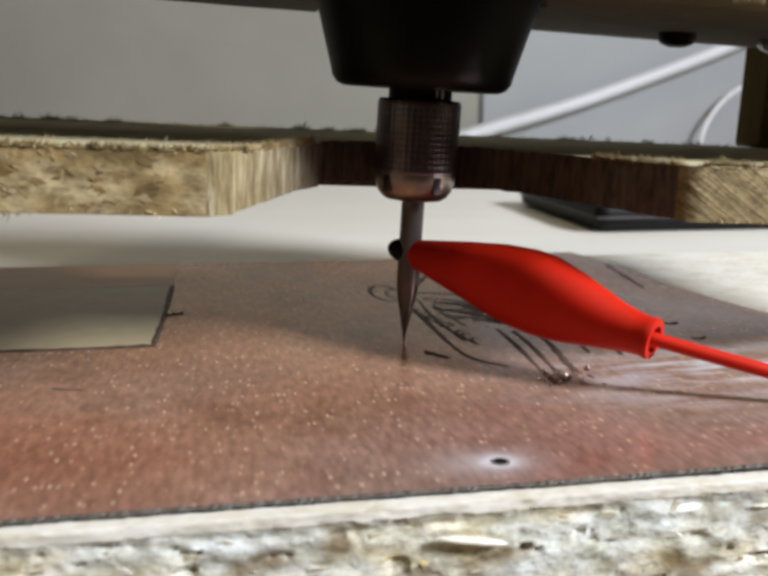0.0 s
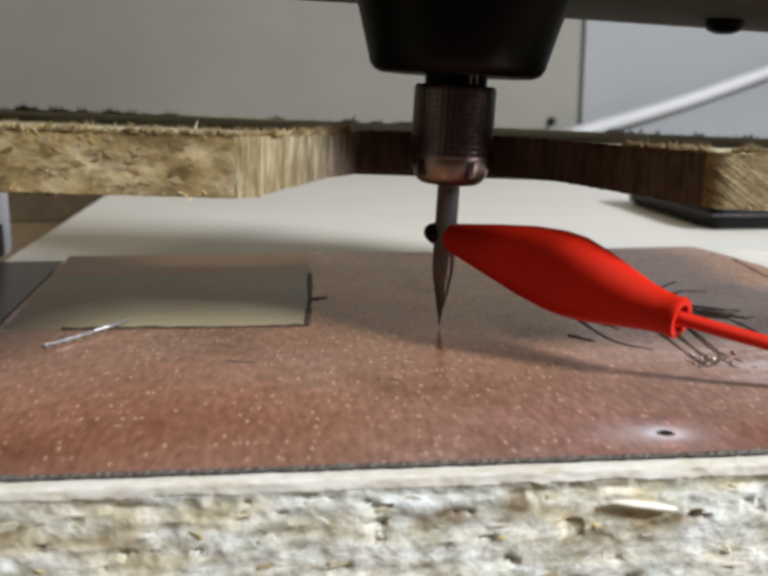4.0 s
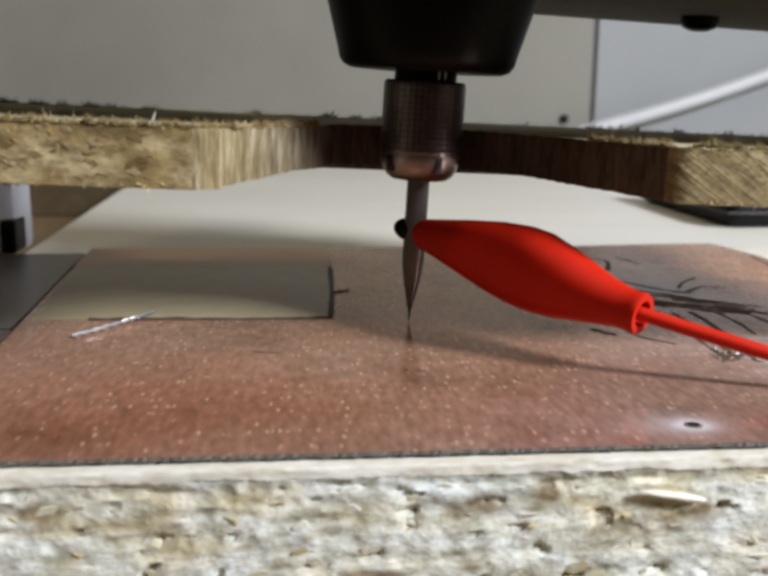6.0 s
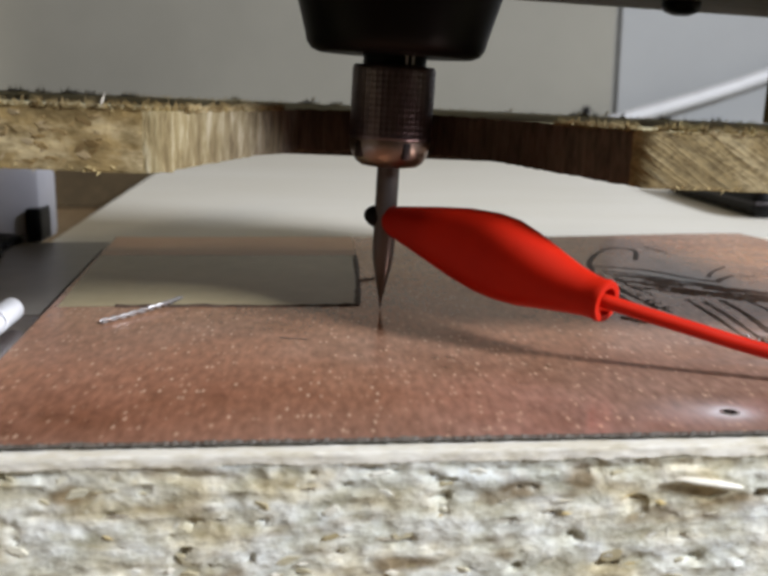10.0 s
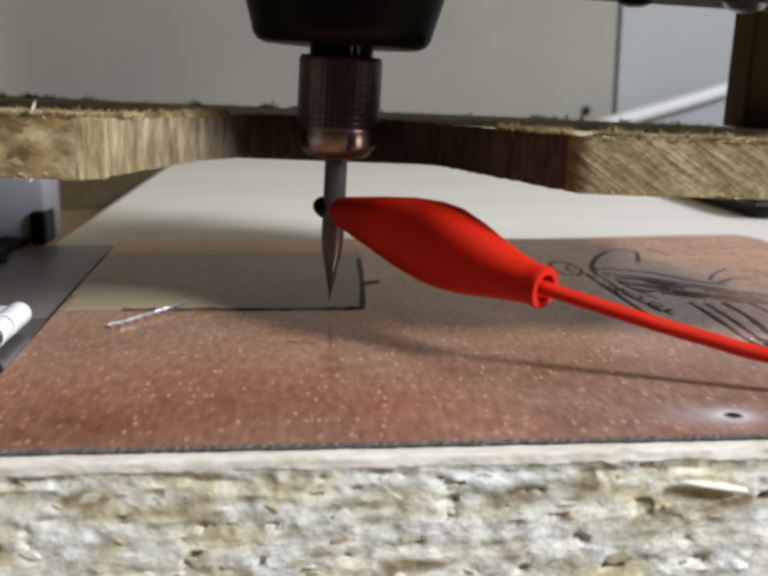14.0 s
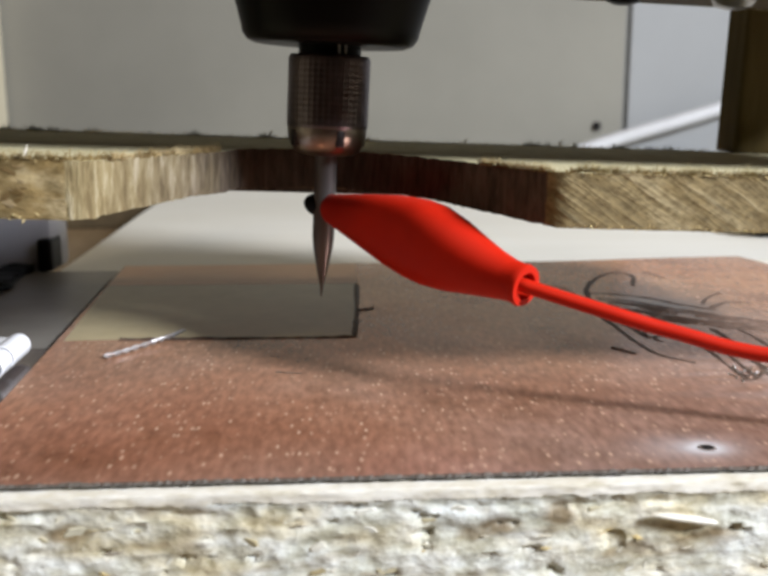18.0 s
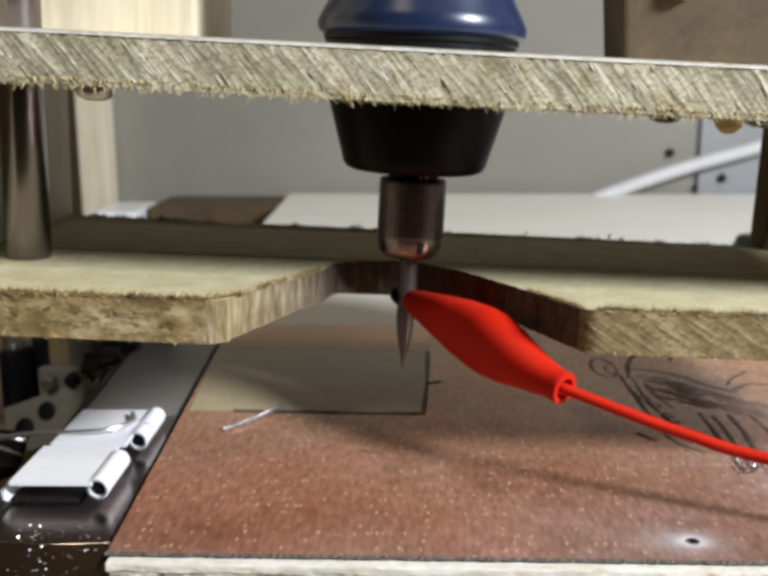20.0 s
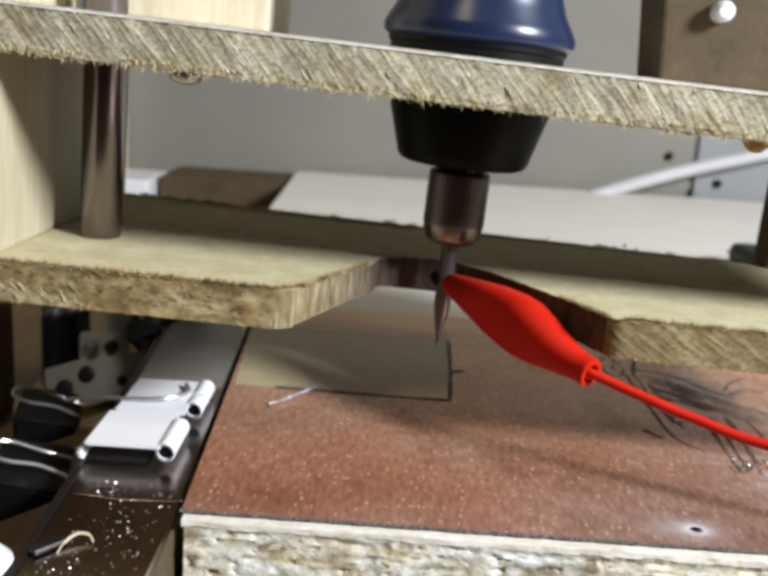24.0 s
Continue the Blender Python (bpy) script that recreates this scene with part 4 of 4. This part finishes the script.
def paper_clip_black(at, label):
    ob = empty("binder_clip", at)
    tagged(ob, label, "binder clip", "black clips")
    prism = bmesh.new()
    pts = [(-8, -5), (-8, 4.5), (6.5, 0.6), (6.5, -0.6)]
    ends = [[prism.verts.new((x, y, z)) for x, z in pts] for y in (-12, 12)]
    for i in range(4):
        prism.faces.new((ends[0][i], ends[0][(i + 1) % 4], ends[1][(i + 1) % 4], ends[1][i]))
    prism.faces.new(ends[0][::-1])
    prism.faces.new(ends[1])
    bmesh.ops.bevel(prism, geom=prism.edges[:], offset=0.7, segments=2, affect="EDGES")
    part("body", prism, BLACK, ob, "", True)
    for s in (1, -1):
        loop = smooth_line([(6.6, -4.5, 0.8 * s), (1, -3.6, 3.6 * s), (-5, -4.8, 5.8 * s), (-8.5, -2.8, 7.0 * s), (-8.5, 2.8, 7.0 * s), (-5, 4.8, 5.8 * s), (1, 3.6, 3.6 * s), (6.6, 4.5, 0.8 * s)])
        part("wire_arm", tube(loop, 0.45, 8), BRIGHT, ob, "bright wire arm", True)
    return ob


paper_clip_black(mm(-36.5, 24, -7, 0, -4, 14), "black binder clip with bright wire arms gripping the strip")
paper_clip_black(mm(-47, 61, -9, 0, -3, 16), "black binder clip with bright wire arms beside the bracket")
stub = part("white_cap_nut", lathe([(6.6, 1.8), (7.0, 2.6), (7.0, 37), (6.4, 40.6), (4.5, 42.6), (0.5, 43.2)], 32), WHITE_CLIP, None, "", True)
stub.matrix_basis = mm(-29.6, -21, -41.6)
tagged(stub, "rounded white plastic cap at the bench's front", "plastic cap")

bracket = empty("bearing_bracket", mm(0, 0, -40))
tagged(bracket, "pale grey bracket with blued plates beside dark capped pins", "bracket")
part("back_block", box(-86, -36, 152, 172, 0.2, 37.4, 2.5), PLASTIC_GREY, bracket, "light grey plastic block")
part("foot", box(-84, -41, 122, 152, 0.2, 9, 2), PALE_WOOD, bracket, "pale worn foot")
part("upright", box(-62.5, -56.2, 134, 140, 9.1, 66, 0.8), PALE_WOOD, bracket, "pale wooden upright")
part("upright", box(-56, -47.6, 133, 140, 9.1, 66, 0.8), BLUE_STEEL, bracket, "bluish steel upright")
part("upper_block", box(-86, -28.8, 152, 170, 37.5, 66, 2.5), LILAC, bracket, "bluish-white plastic block", True)
part("black_pad", box(-32.4, -28.2, 149.5, 160, 38.4, 47.6, 1.2), BLACK, bracket, "black rubber pad on the block")
low_plate = part("perforated_plate", box(-17, 17, -1.2, 1.2, -8, 8, 0.9), GREY_BEIGE, bracket, "pale grey plate with dark discs for holes", True, mm(-57, 124, 17.5, -32, -20, 0))
# Dark discs on the face stand for shade inside the plate's holes.
for x, z, r in ((-2.5, 2.2, 2.9), (-10.5, -0.6, 3.1), (9, -3, 1.6)):
    part("hole_spot", tube([(x, -1.1, z), (x, -1.7, z), (x, -1.9, z)], [r, r, r * 0.7], 18), NAVY, low_plate, "dark disc for the depth of a hole", True)
part("cross_plate", box(-64, -41, 128, 132.8, 22, 31, 0.8), GREY_BEIGE, bracket, "pale grey cross plate", True)
for x, z, r, m in ((-60, 27, 2.4, BLUE_STEEL), (-53, 28, 2.2, NAVY), (-45.5, 28.5, 2.3, BRIGHT)):
    part("bolt", tube([(x, 128.2, z), (x, 125.4, z), (x, 124.8, z)], [r, r, r * 0.7], 6), m, bracket, "hexagon bolt head")
for x, y, top in ((-75.2, 140, 34), (-66.5, 145, 40)):
    pin = part("capped_pin", lathe([(5.4, 9), (5.4, top - 1.2), (4.6, top), (0.4, top + 0.1)], 28), NAVY, bracket, "dark navy upright pin", True, mm(x, y, 0))
    part("cap", lathe([(3.2, top + 0.1), (3.4, top + 0.6), (2.4, top + 2.2), (0.3, top + 2.6)], 20), BLUE_STEEL, pin, "bluish metal cap", True)
torn = part("torn_tape", plate([(-33.5, 92), (-36, 101), (-32.5, 110), (-34.5, 117), (-31.5, 126), (-35.2, 139), (-33, 150), (-41, 150), (-44, 134), (-40.5, 121), (-43, 112), (-39.5, 100)], -1.3, 0.5, 0.6, 1.5, 31), BLACK)
tagged(torn, "torn black tape along the metal strip's edge", "tape")
post = part("bearer_post", box(-112, -90, 112, 140, -39.8, 23, 1.2), BENCH)
tagged(post, "brown upright wooden post on the bench", "wooden post")
post = part("bearer_post", box(-136, -116, 106, 136, -39.8, 23, 1.2), PALE_WOOD)
tagged(post, "pale upright wooden post on the bench", "wooden post")

# ---- carriage: lower board and guide rods ----
FRONT, BACK = -38.0, 56.0


def edge_fuzz(seed, lines, n, length, lean):
    """Torn fibres along straight edges, in one mesh."""
    rnd = random.Random(seed)
    bm = bmesh.new()
    total = sum((Vector(b) - Vector(a)).length for a, b in lines)
    for a, b in lines:
        a, b = Vector(a), Vector(b)
        for _ in range(int(n * (b - a).length / total)):
            p = a.lerp(b, rnd.random()) + Vector([rnd.uniform(-0.3, 0.3) for _ in range(3)])
            d = Vector([lean[i] + rnd.uniform(-0.9, 0.9) for i in range(3)]).normalized() * rnd.uniform(*length) * rnd.choice((0.5, 0.7, 1, 1, 1.3))
            s = d.orthogonal().normalized() * rnd.uniform(0.04, 0.16)
            o = d.cross(s).normalized() * rnd.uniform(0.04, 0.16)
            v = [bm.verts.new(q) for q in (p - s, p + s, p + o, p + d)]
            for f in ((0, 1, 3), (1, 2, 3), (2, 0, 3)):
                bm.faces.new([v[i] for i in f])
    return bm


carriage = empty("carriage", mm(97.2, 63.2, 35.5, 0, 2, 0))
tagged(carriage, "carriage of sawn chipboard with a cut-out for the tool", "carriage")
ARC = [(-34.5, FRONT), (-32.6, FRONT + 0.4), (-31, FRONT + 1.8), (-29.6, FRONT + 4.4), (-16, -5), (-14.5, 2), (-9, 6.4), (-2, 8), (5, 6.6), (12, 1), (18.5, -7.5), (26, -19), (35, -33)]
outline = [(-110, FRONT)] + ARC + [(37, FRONT + 4), (109, FRONT + 4), (109, BACK - 8), (-110, BACK + 4)]
low = part("lower_board", plate(outline, -8.2, 0, 0.16, 1.0, 7), BOARD, carriage, "", True)
tagged(part("bran", flakes(16, 200, ((-108, -40), (FRONT + 0.02, FRONT + 0.14), (-7.6, -0.6)), (0.9, 3.6), 7), FLAKE_GOLD, carriage, "pressed golden flakes"), kind="stuff")
for v in low.data.vertices:
    if v.co.z < -0.0045 and -0.034 < v.co.x < 0.037 and v.co.y < 0.0095 and v.co.y > FRONT * MM + 0.002:
        v.co.z += 0.0011 * min(1.0, (-0.0045 - v.co.z) / 0.003) * max(0.0, min(1.0, (0.036 - v.co.x) / 0.016, (v.co.x + 0.034) / 0.013))
low.data.materials.append(BOARD_FACE)
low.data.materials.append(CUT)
low.data.materials.append(GOLDEN)
for p in low.data.polygons:
    c, nrm = p.center, p.normal
    if nrm.z > 0.7 and c.z > -0.0015:
        p.material_index = 1
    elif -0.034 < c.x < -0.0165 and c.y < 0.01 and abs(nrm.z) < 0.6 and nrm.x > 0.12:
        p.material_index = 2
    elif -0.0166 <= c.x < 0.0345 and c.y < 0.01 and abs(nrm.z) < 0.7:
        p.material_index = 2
    elif c.x > 0.034 and c.y < -0.03 and abs(nrm.z) < 0.7:
        p.material_index = 3
rear, fore = [((-110, BACK + 4, 0), (109, BACK - 8, 0))], [((-110, FRONT, 0), (-38, FRONT, 0)), ((37, FRONT + 4, 0), (109, FRONT + 4, 0)), ((-110, FRONT, -8), (-38, FRONT, -8)), ((37, FRONT + 4, -8), (109, FRONT + 4, -8))]
tagged(part("fuzz", edge_fuzz(41, rear, 1300, (0.25, 0.9), (0, 0, 1.0)), BOARD, carriage, "torn fibres along the rear edge"), kind="stuff")
tufts = []
rnd = random.Random(77)
for _ in range(34):
    x, w = rnd.uniform(-105, 100), rnd.uniform(0.6, 3.2)
    y = BACK + 4 - 13 * (x + 110) / 238
    tufts.append(((x, y - 1.5, 0), (x + w, y - 1.5, 0)))
tagged(part("fuzz", edge_fuzz(46, tufts, 1300, (0.4, 1.7), (0.1, 0, 1.0)), MOSSY, carriage, "dark tufts of torn fibre"), kind="stuff")
brows = [((-110, FRONT + 0.4, 0), (-34, FRONT + 0.4, 0)), ((-34, FRONT + 0.5, 0), (-29.6, FRONT + 4.6, 0)), ((-29.6, FRONT + 4.6, 0), (-17, -6, 0)), ((26, -19.4, 0), (35, -33, 0)), ((37, FRONT + 4.4, 0), (109, FRONT + 4.4, 0))]
tagged(part("fuzz", edge_fuzz(47, brows, 6500, (0.4, 1.5), (0.15, -0.1, 0.9)), BOARD, carriage, "fibres standing along the upper front edge"), kind="stuff")
ragged = []
for _ in range(26):
    x, w = rnd.uniform(38, 104), rnd.uniform(0.5, 2.4)
    ragged.append(((x, FRONT + 4.6, 0), (x + w, FRONT + 4.6, 0)))
tagged(part("fuzz", edge_fuzz(48, ragged, 900, (0.6, 2.0), (0.25, -0.2, 0.8)), FIBRE_DULL, carriage, "ragged yellowish tufts along the torn edge"), kind="stuff")
tagged(part("fuzz", edge_fuzz(42, fore, 420, (0.4, 1.3), (0.3, -0.6, 0.1)), FIBRE, carriage, "torn golden fibres along the front edges"), kind="stuff")
torn_low = [((-109, FRONT + 0.5, -7.9), (-56, FRONT + 0.5, -7.9))]
tagged(part("fuzz", edge_fuzz(50, torn_low, 700, (0.4, 1.5), (0.3, -0.1, -0.7)), BROWN_AND_SHADE, carriage, "dark torn fibres under the lower front edge"), kind="stuff")
tagged(part("bran", shards(54, 80, ((-108, -76), (FRONT - 0.12, FRONT + 0.1), (-7.2, -2.2)), (1.6, 4.2), (0.08, 0.26), (0.85, -0.04, -0.6), 0.14), OLIVE_PALE, carriage, "pale slanting fibres where the edge is torn"), kind="stuff")
flag = shards(45, 1, ((-39.8, -39.7), (FRONT - 0.4, FRONT - 0.3), (0.3, 0.4)), (2.0, 2.1), (0.6, 0.65), (0.35, -0.2, 1), 0.01)
part("standing_splinter", flag, BED_SKIN, carriage, "pale splinter standing on the edge")
for x, h in ((-12.5, 1.8), (34, 1.0), (57, 1.4)):
    part("standing_fibre", tube([(x, BACK - 2, 0.2), (x + 0.3, BACK - 2, h * 0.6), (x + 0.9, BACK - 2, h)], [0.3, 0.22, 0.06], 5), BOARD, carriage)
part("guide_rod", lathe([(4.6, 0), (4.75, 0.3), (4.75, 150)], 48), ROD, carriage, "polished steel rod", True, mm(-81, -4, 0.05))
part("side_post", box(95.5, 108, 43, 54, 0.1, 60, 0.8), SHADY_WOOD, carriage, "brown wooden post")
part("side_panel", box(-108, -93, FRONT + 5, BACK, 0.1, 150, 0.8), OLIVE_PALE, carriage, "pale wooden side panel")

# ---- tool and the board that carries it ----
REAR = 41.0
slide = empty("tool_board", mm(97.2, 63.2, 0, 0, 3, 0))
tagged(slide, "sawn chipboard that slides on the rods and holds the tool", "tool board")
hole = [(20.2 * math.sin(a), -20.2 * math.cos(a)) for a in [math.pi * k / 16 for k in range(-12, 13)]]
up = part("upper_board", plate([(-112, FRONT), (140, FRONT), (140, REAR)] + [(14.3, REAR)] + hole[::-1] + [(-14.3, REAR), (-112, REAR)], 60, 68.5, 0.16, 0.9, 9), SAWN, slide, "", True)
part("top_layer", plate([(-112.1, FRONT - 0.15), (140.1, FRONT - 0.15), (140.1, REAR)] + [(14.3, REAR)] + hole[::-1] + [(-14.3, REAR), (-112.1, REAR)], 68.55, 69.2, 0.07, 1.4, 19), BED_SKIN, slide, "thin white layer on top of the board")
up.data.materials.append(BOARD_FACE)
up.data.materials.append(BROWN_AND_SHADE)
# The lower face is browner than the rest to paint in its shade.
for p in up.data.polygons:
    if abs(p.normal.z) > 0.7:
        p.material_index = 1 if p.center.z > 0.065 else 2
tagged(part("fuzz", edge_fuzz(51, [((-112, FRONT, 60), (140, FRONT, 60)), ((-112, FRONT, 61.2), (140, FRONT, 61.2))], 2800, (0.4, 1.5), (0.35, -0.25, -0.8)), FIBRE, slide, "golden torn fibres along the lower edge"), kind="stuff")
tagged(part("fuzz", edge_fuzz(52, [((-112, FRONT, 68.5), (140, FRONT, 68.5)), ((-112, REAR, 60), (140, REAR, 60))], 320, (0.2, 0.8), (0.2, -0.6, 0.4)), BED_SKIN, slide, "pale torn fibres"), kind="stuff")
tagged(part("bran", shards(53, 160, ((-110, 98), (FRONT - 0.1, FRONT + 0.2), (61.5, 69)), (1.5, 4.5), (0.06, 0.2), (0.75, -0.02, -0.9), 0.12), BED_SKIN, slide, "pale slanting fibres on the sawn front"), kind="stuff")


def screw_head(x, y, r, material, label):
    head = lathe([(r, 60.1), (r * 1.02, 58.9), (r * 0.85, 57.9), (r * 0.45, 57.3), (0.4, 57.2)], 28)
    part("screw_head", head, material, slide, label, True, mm(x, y, 0))


screw_head(-59, -30, 3.6, BRIGHT, "bright screw head under the board")
screw_head(58.5, 23, 3.8, BLACK, "black screw head under the board")

screw_head(80, 20, 4.2, STEEL, "dark screw head under the board")
part("glue_drop", lathe([(2.6, 60.2), (2.4, 58.6), (1.2, 57.4), (0.3, 57.2)], 16), FIBRE, slide, "dried golden glue drop", True, mm(56, -30, 0))
part("clamp_block", box(-88, -49, 6, 46, 69.3, 125, 1.0), PALE_WOOD, slide, "pale planed wooden block")
# Added dark filler where there is only a dark gap.
part("clamp_block", box(-112, -90, 10, 40, 69.3, 120, 1.0), DARK_GAP, slide, "dark filler block for a dark gap")
# This block's colour is darkened for the shade it stands in.
wedge = box(0, 60, 0, 24, 69.3, 130, 1.0)
for v in wedge.verts:
    if v.co.x < 10:
        v.co.x -= 0.12 * (v.co.z - 69.3)
part("clamp_block", wedge, BROWN_AND_SHADE, slide, "wooden block, browned for shade", False, mm(46, 14, 0))
part("brass_screw", tube([(0, 0, 0), (0, -3.2, 0), (0, -4.2, 0)], [2.6, 2.5, 1.6], 16), PLASTIC_GREY, slide, "pale screw head", True, mm(57.5, 13.9, 87))

tool = empty("rotary_tool", mm(97.2, 63.2, 0, 0, 3, 0))
tagged(tool, "blue and black rotary tool with an engraving bit", "rotary tool")
part("bit", lathe([(0.1, -0.2), (0.36, 2.0), (0.66, 3.3), (1.72, 8.6), (1.95, 10.6), (2.0, 12), (2.0, 28)], 32), BIT, tool, "steel engraving bit", True)
knurl = bmesh.new()
N = 192


def knurled(r, z, k, i):
    """A point of the nut's wall with crossed grooves."""
    a = 2 * math.pi * i / N
    d = r + k * 0.07 * math.sin(22 * a + 3.2 * z) * math.sin(22 * a - 3.2 * z)
    return d * math.cos(a), d * math.sin(a), z


bands = [(7.12, 30.75, 0), (7.2, 31.0, 0)] + [(7.22, 31.3 + 0.3 * j, 1) for j in range(39)] + [(7.18, 42.9, 0), (6.9, 43.3, 0), (5.2, 43.4, 0)]
rings = [[knurl.verts.new(knurled(r, z, k, i)) for i in range(N)] for r, z, k in bands]
for a, b in zip(rings, rings[1:]):
    for i in range(N):
        knurl.faces.new((a[i], a[(i + 1) % N], b[(i + 1) % N], b[i]))
part("collet_nut", knurl, KNURL, tool, "dark knurled collet nut", True)
part("collet_cone", lathe([(2.0, 26.1), (3.6, 25.9), (4.9, 26.1), (5.8, 26.7), (6.5, 27.7), (6.95, 29.0), (7.12, 30.2), (7.14, 30.8)], 48), BRONZE, tool, "bronze-tinted rounded end of the nut", True)
for a in (-145, -70, 20, 110):
    part("wrench_notch", box(-0.8, 0.8, -7.16, -6.0, 27.6, 30.6, 0.35), DARK_STEEL, tool, "", True, pose(0, 0, 0, 0, 0, a + 90))
part("neck", lathe([(5.5, 43), (5.5, 47)], 36), BLACK, tool, "", True)
for a in (-0.62, -0.4):
    part("thread_slot", box(-0.25, 0.25, -5.75, -5.3, 43.5, 45.6, 0.1), BRIGHT, tool, "bright slot in the neck", False, pose(0, 0, 0, 0, 0, math.degrees(a + 0.9)))
part("nose", lathe([(10, 45.0), (13.4, 45.0), (14.6, 45.5), (15.4, 46.6), (15.7, 48), (19.6, 62), (19.8, 71)], 72), BLACK, tool, "black plastic nose cone", True)
part("ring", lathe([(19.9, 69.5), (19.9, 71.2), (20.4, 71.6), (20.4, 73)], 64), BLACK, tool, "black ring", True)
housing = lathe([(20.4, 72.6), (21.6, 73.4), (21.9, 75), (21.0, 77), (19.0, 80.5), (17.6, 84.5), (17.0, 89), (17.2, 98), (18.6, 120), (19, 170)], 64)
part("housing", housing, BLUE, tool, "dark blue plastic housing", True)

probe = empty("crocodile_clip", mm(98.1, 63.2, 16.5))
tagged(probe, "red vinyl-covered crocodile clip gripping the engraving bit", "crocodile clip")
AXIS = Vector((29.5, -34.0, -10.0))
ahead = AXIS.normalized()
upward = (Vector((0, 0, 1)) - ahead * ahead.z).normalized()
across = ahead.cross(upward)
LENGTH = AXIS.length
SHAPE = [(0.0, 1.9, 1.5, 0.0), (0.03, 2.6, 1.9, 0.1), (0.1, 3.2, 2.4, 0.3), (0.25, 4.7, 3.4, 0.55), (0.4, 6.1, 4.4, 0.7), (0.52, 6.75, 5.0, 0.75), (0.6, 6.7, 5.2, 0.7), (0.7, 5.9, 4.8, 0.4), (0.8, 4.8, 4.2, 0.2), (0.88, 3.85, 3.6, 0.0),
         (0.94, 3.3, 3.2, 0.0), (0.985, 3.1, 3.1, 0.0), (1.0, 3.3, 3.3, 0.0), (1.015, 3.1, 3.1, 0.0), (1.015, 2.1, 2.1, 0.0), (0.96, 1.9, 1.9, 0.0), (0.9, 1.2, 1.2, 0.0)]
boot = bmesh.new()
M = 44
rings = []
for s, high, wide, rise in SHAPE:
    c = ahead * LENGTH * s + upward * rise
    ring = []
    for k in range(M):
        a = 2 * math.pi * k / M
        ca, sa = math.cos(a), math.sin(a)
        e = 0.82 if 0.05 < s < 0.8 else 1.0
        ring.append(boot.verts.new(c + across * wide * math.copysign(abs(ca) ** e, ca) + upward * high * math.copysign(abs(sa) ** e, sa)))
    rings.append(ring)
for a, b in zip(rings, rings[1:]):
    for k in range(M):
        boot.faces.new((a[k], a[(k + 1) % M], b[(k + 1) % M], b[k]))
boot.faces.new(rings[0][::-1])
boot.faces.new(rings[-1])
part("boot", boot, RED, probe, "", True)
end = ahead * LENGTH
wire = part("wire", tube(smooth_line([ahead * -5, ahead * 0, (11, -5.6, -3), (21, -9.6, -5.6), (33, -15, -7.8), (66, -30, -9.5), (130, -52, -9.5)]), 1.08, 12), RED, probe, "thin red insulated wire", True)
wire.matrix_basis = mm(*end)
jaw = bmesh.new()
bmesh.ops.create_uvsphere(jaw, u_segments=20, v_segments=12, radius=1)
bmesh.ops.scale(jaw, vec=(3.1, 1.6, 2.1), verts=jaw.verts)
bmesh.ops.transform(jaw, matrix=pose(-1.0, 0.2, 0.3, 0, 14, -30), verts=jaw.verts)
part("jaw", jaw, BLACK, probe, "dark metal jaw", True)


# ---- what moves ----
STEPS = [(0, 97.2, 0.0), (0.36, 97.2, 0.4), (0.7, 87, 0.6), (2, 87, 0.2), (2.82, 87, 0.7), (3.25, 77.2, 0.9), (5.38, 76.8, 0.4), (5.86, 67.0, 0.5), (6.5, 67.0, 0.3),
         (7, 66.95, 0), (7.5, 66.95, 0.2), (7.85, 66.9, 0.7), (8.36, 56.6, 0.7), (9, 56.55, 0.5), (9.5, 56.55, 0.2), (10.42, 56.55, 0.5), (10.9, 46.45, 0.5), (12.5, 46.45, 0.6), (13, 46.45, 1.3),
         (14, 46.4, 2.8), (15, 46.45, 4.4), (16, 46.45, 6.0), (17, 46.45, 7.6), (18, 46.45, 9.1), (19, 46.6, 10.7), (19.5, 46.9, 11.4), (21.5, 46.9, 13.6), (22.5, 46.9, 14.7), (24, 46.9, 15.6)]
DROOP = [(0, -2.6), (1, -2.6), (3, -3.0), (7, -3.3), (10, -3.3), (14, -3.7), (17, -2.6), (18, -2.4), (19.5, -1.2), (24, -0.6)]

SAG = [(0, -1), (3, -1), (7, -2.5), (10, -2.5), (14, -3), (18, -2), (21.5, 0), (24, 0)]


PLAY = [(0, 0), (18, 0), (19.5, 0.6), (21.5, 1.0), (24, 1.0)]


def play(t):
    """The small sideways play of the tool as it is lifted."""
    return float(np.interp(t, [r[0] for r in PLAY], [r[1] for r in PLAY]))


def motions():
    walk(carriage, [(t, mm(x, 63.2, 35.5, 0, 2, 0)) for t, x, z in STEPS])
    walk(slide, [(t, mm(x + play(t), 63.2, z, 0, 3, 0)) for t, x, z in STEPS])
    walk(tool, [(t, mm(x + play(t), 63.2, z, 0, 3, 0)) for t, x, z in STEPS])
    rows = []
    for t, x, z in STEPS:
        d = np.interp(t, [r[0] for r in DROOP], [r[1] for r in DROOP])
        rows.append((t, mm(x + 0.86 + play(t), 63.2, z + 16.5) @ Matrix.Rotation(radians(float(d)), 4, Vector((34, 29.5, 0)).normalized())))
    walk(probe, rows)
    walk(wire, [(t, mm(*end, 0, -a, 0)) for t, a in SAG])


motions()
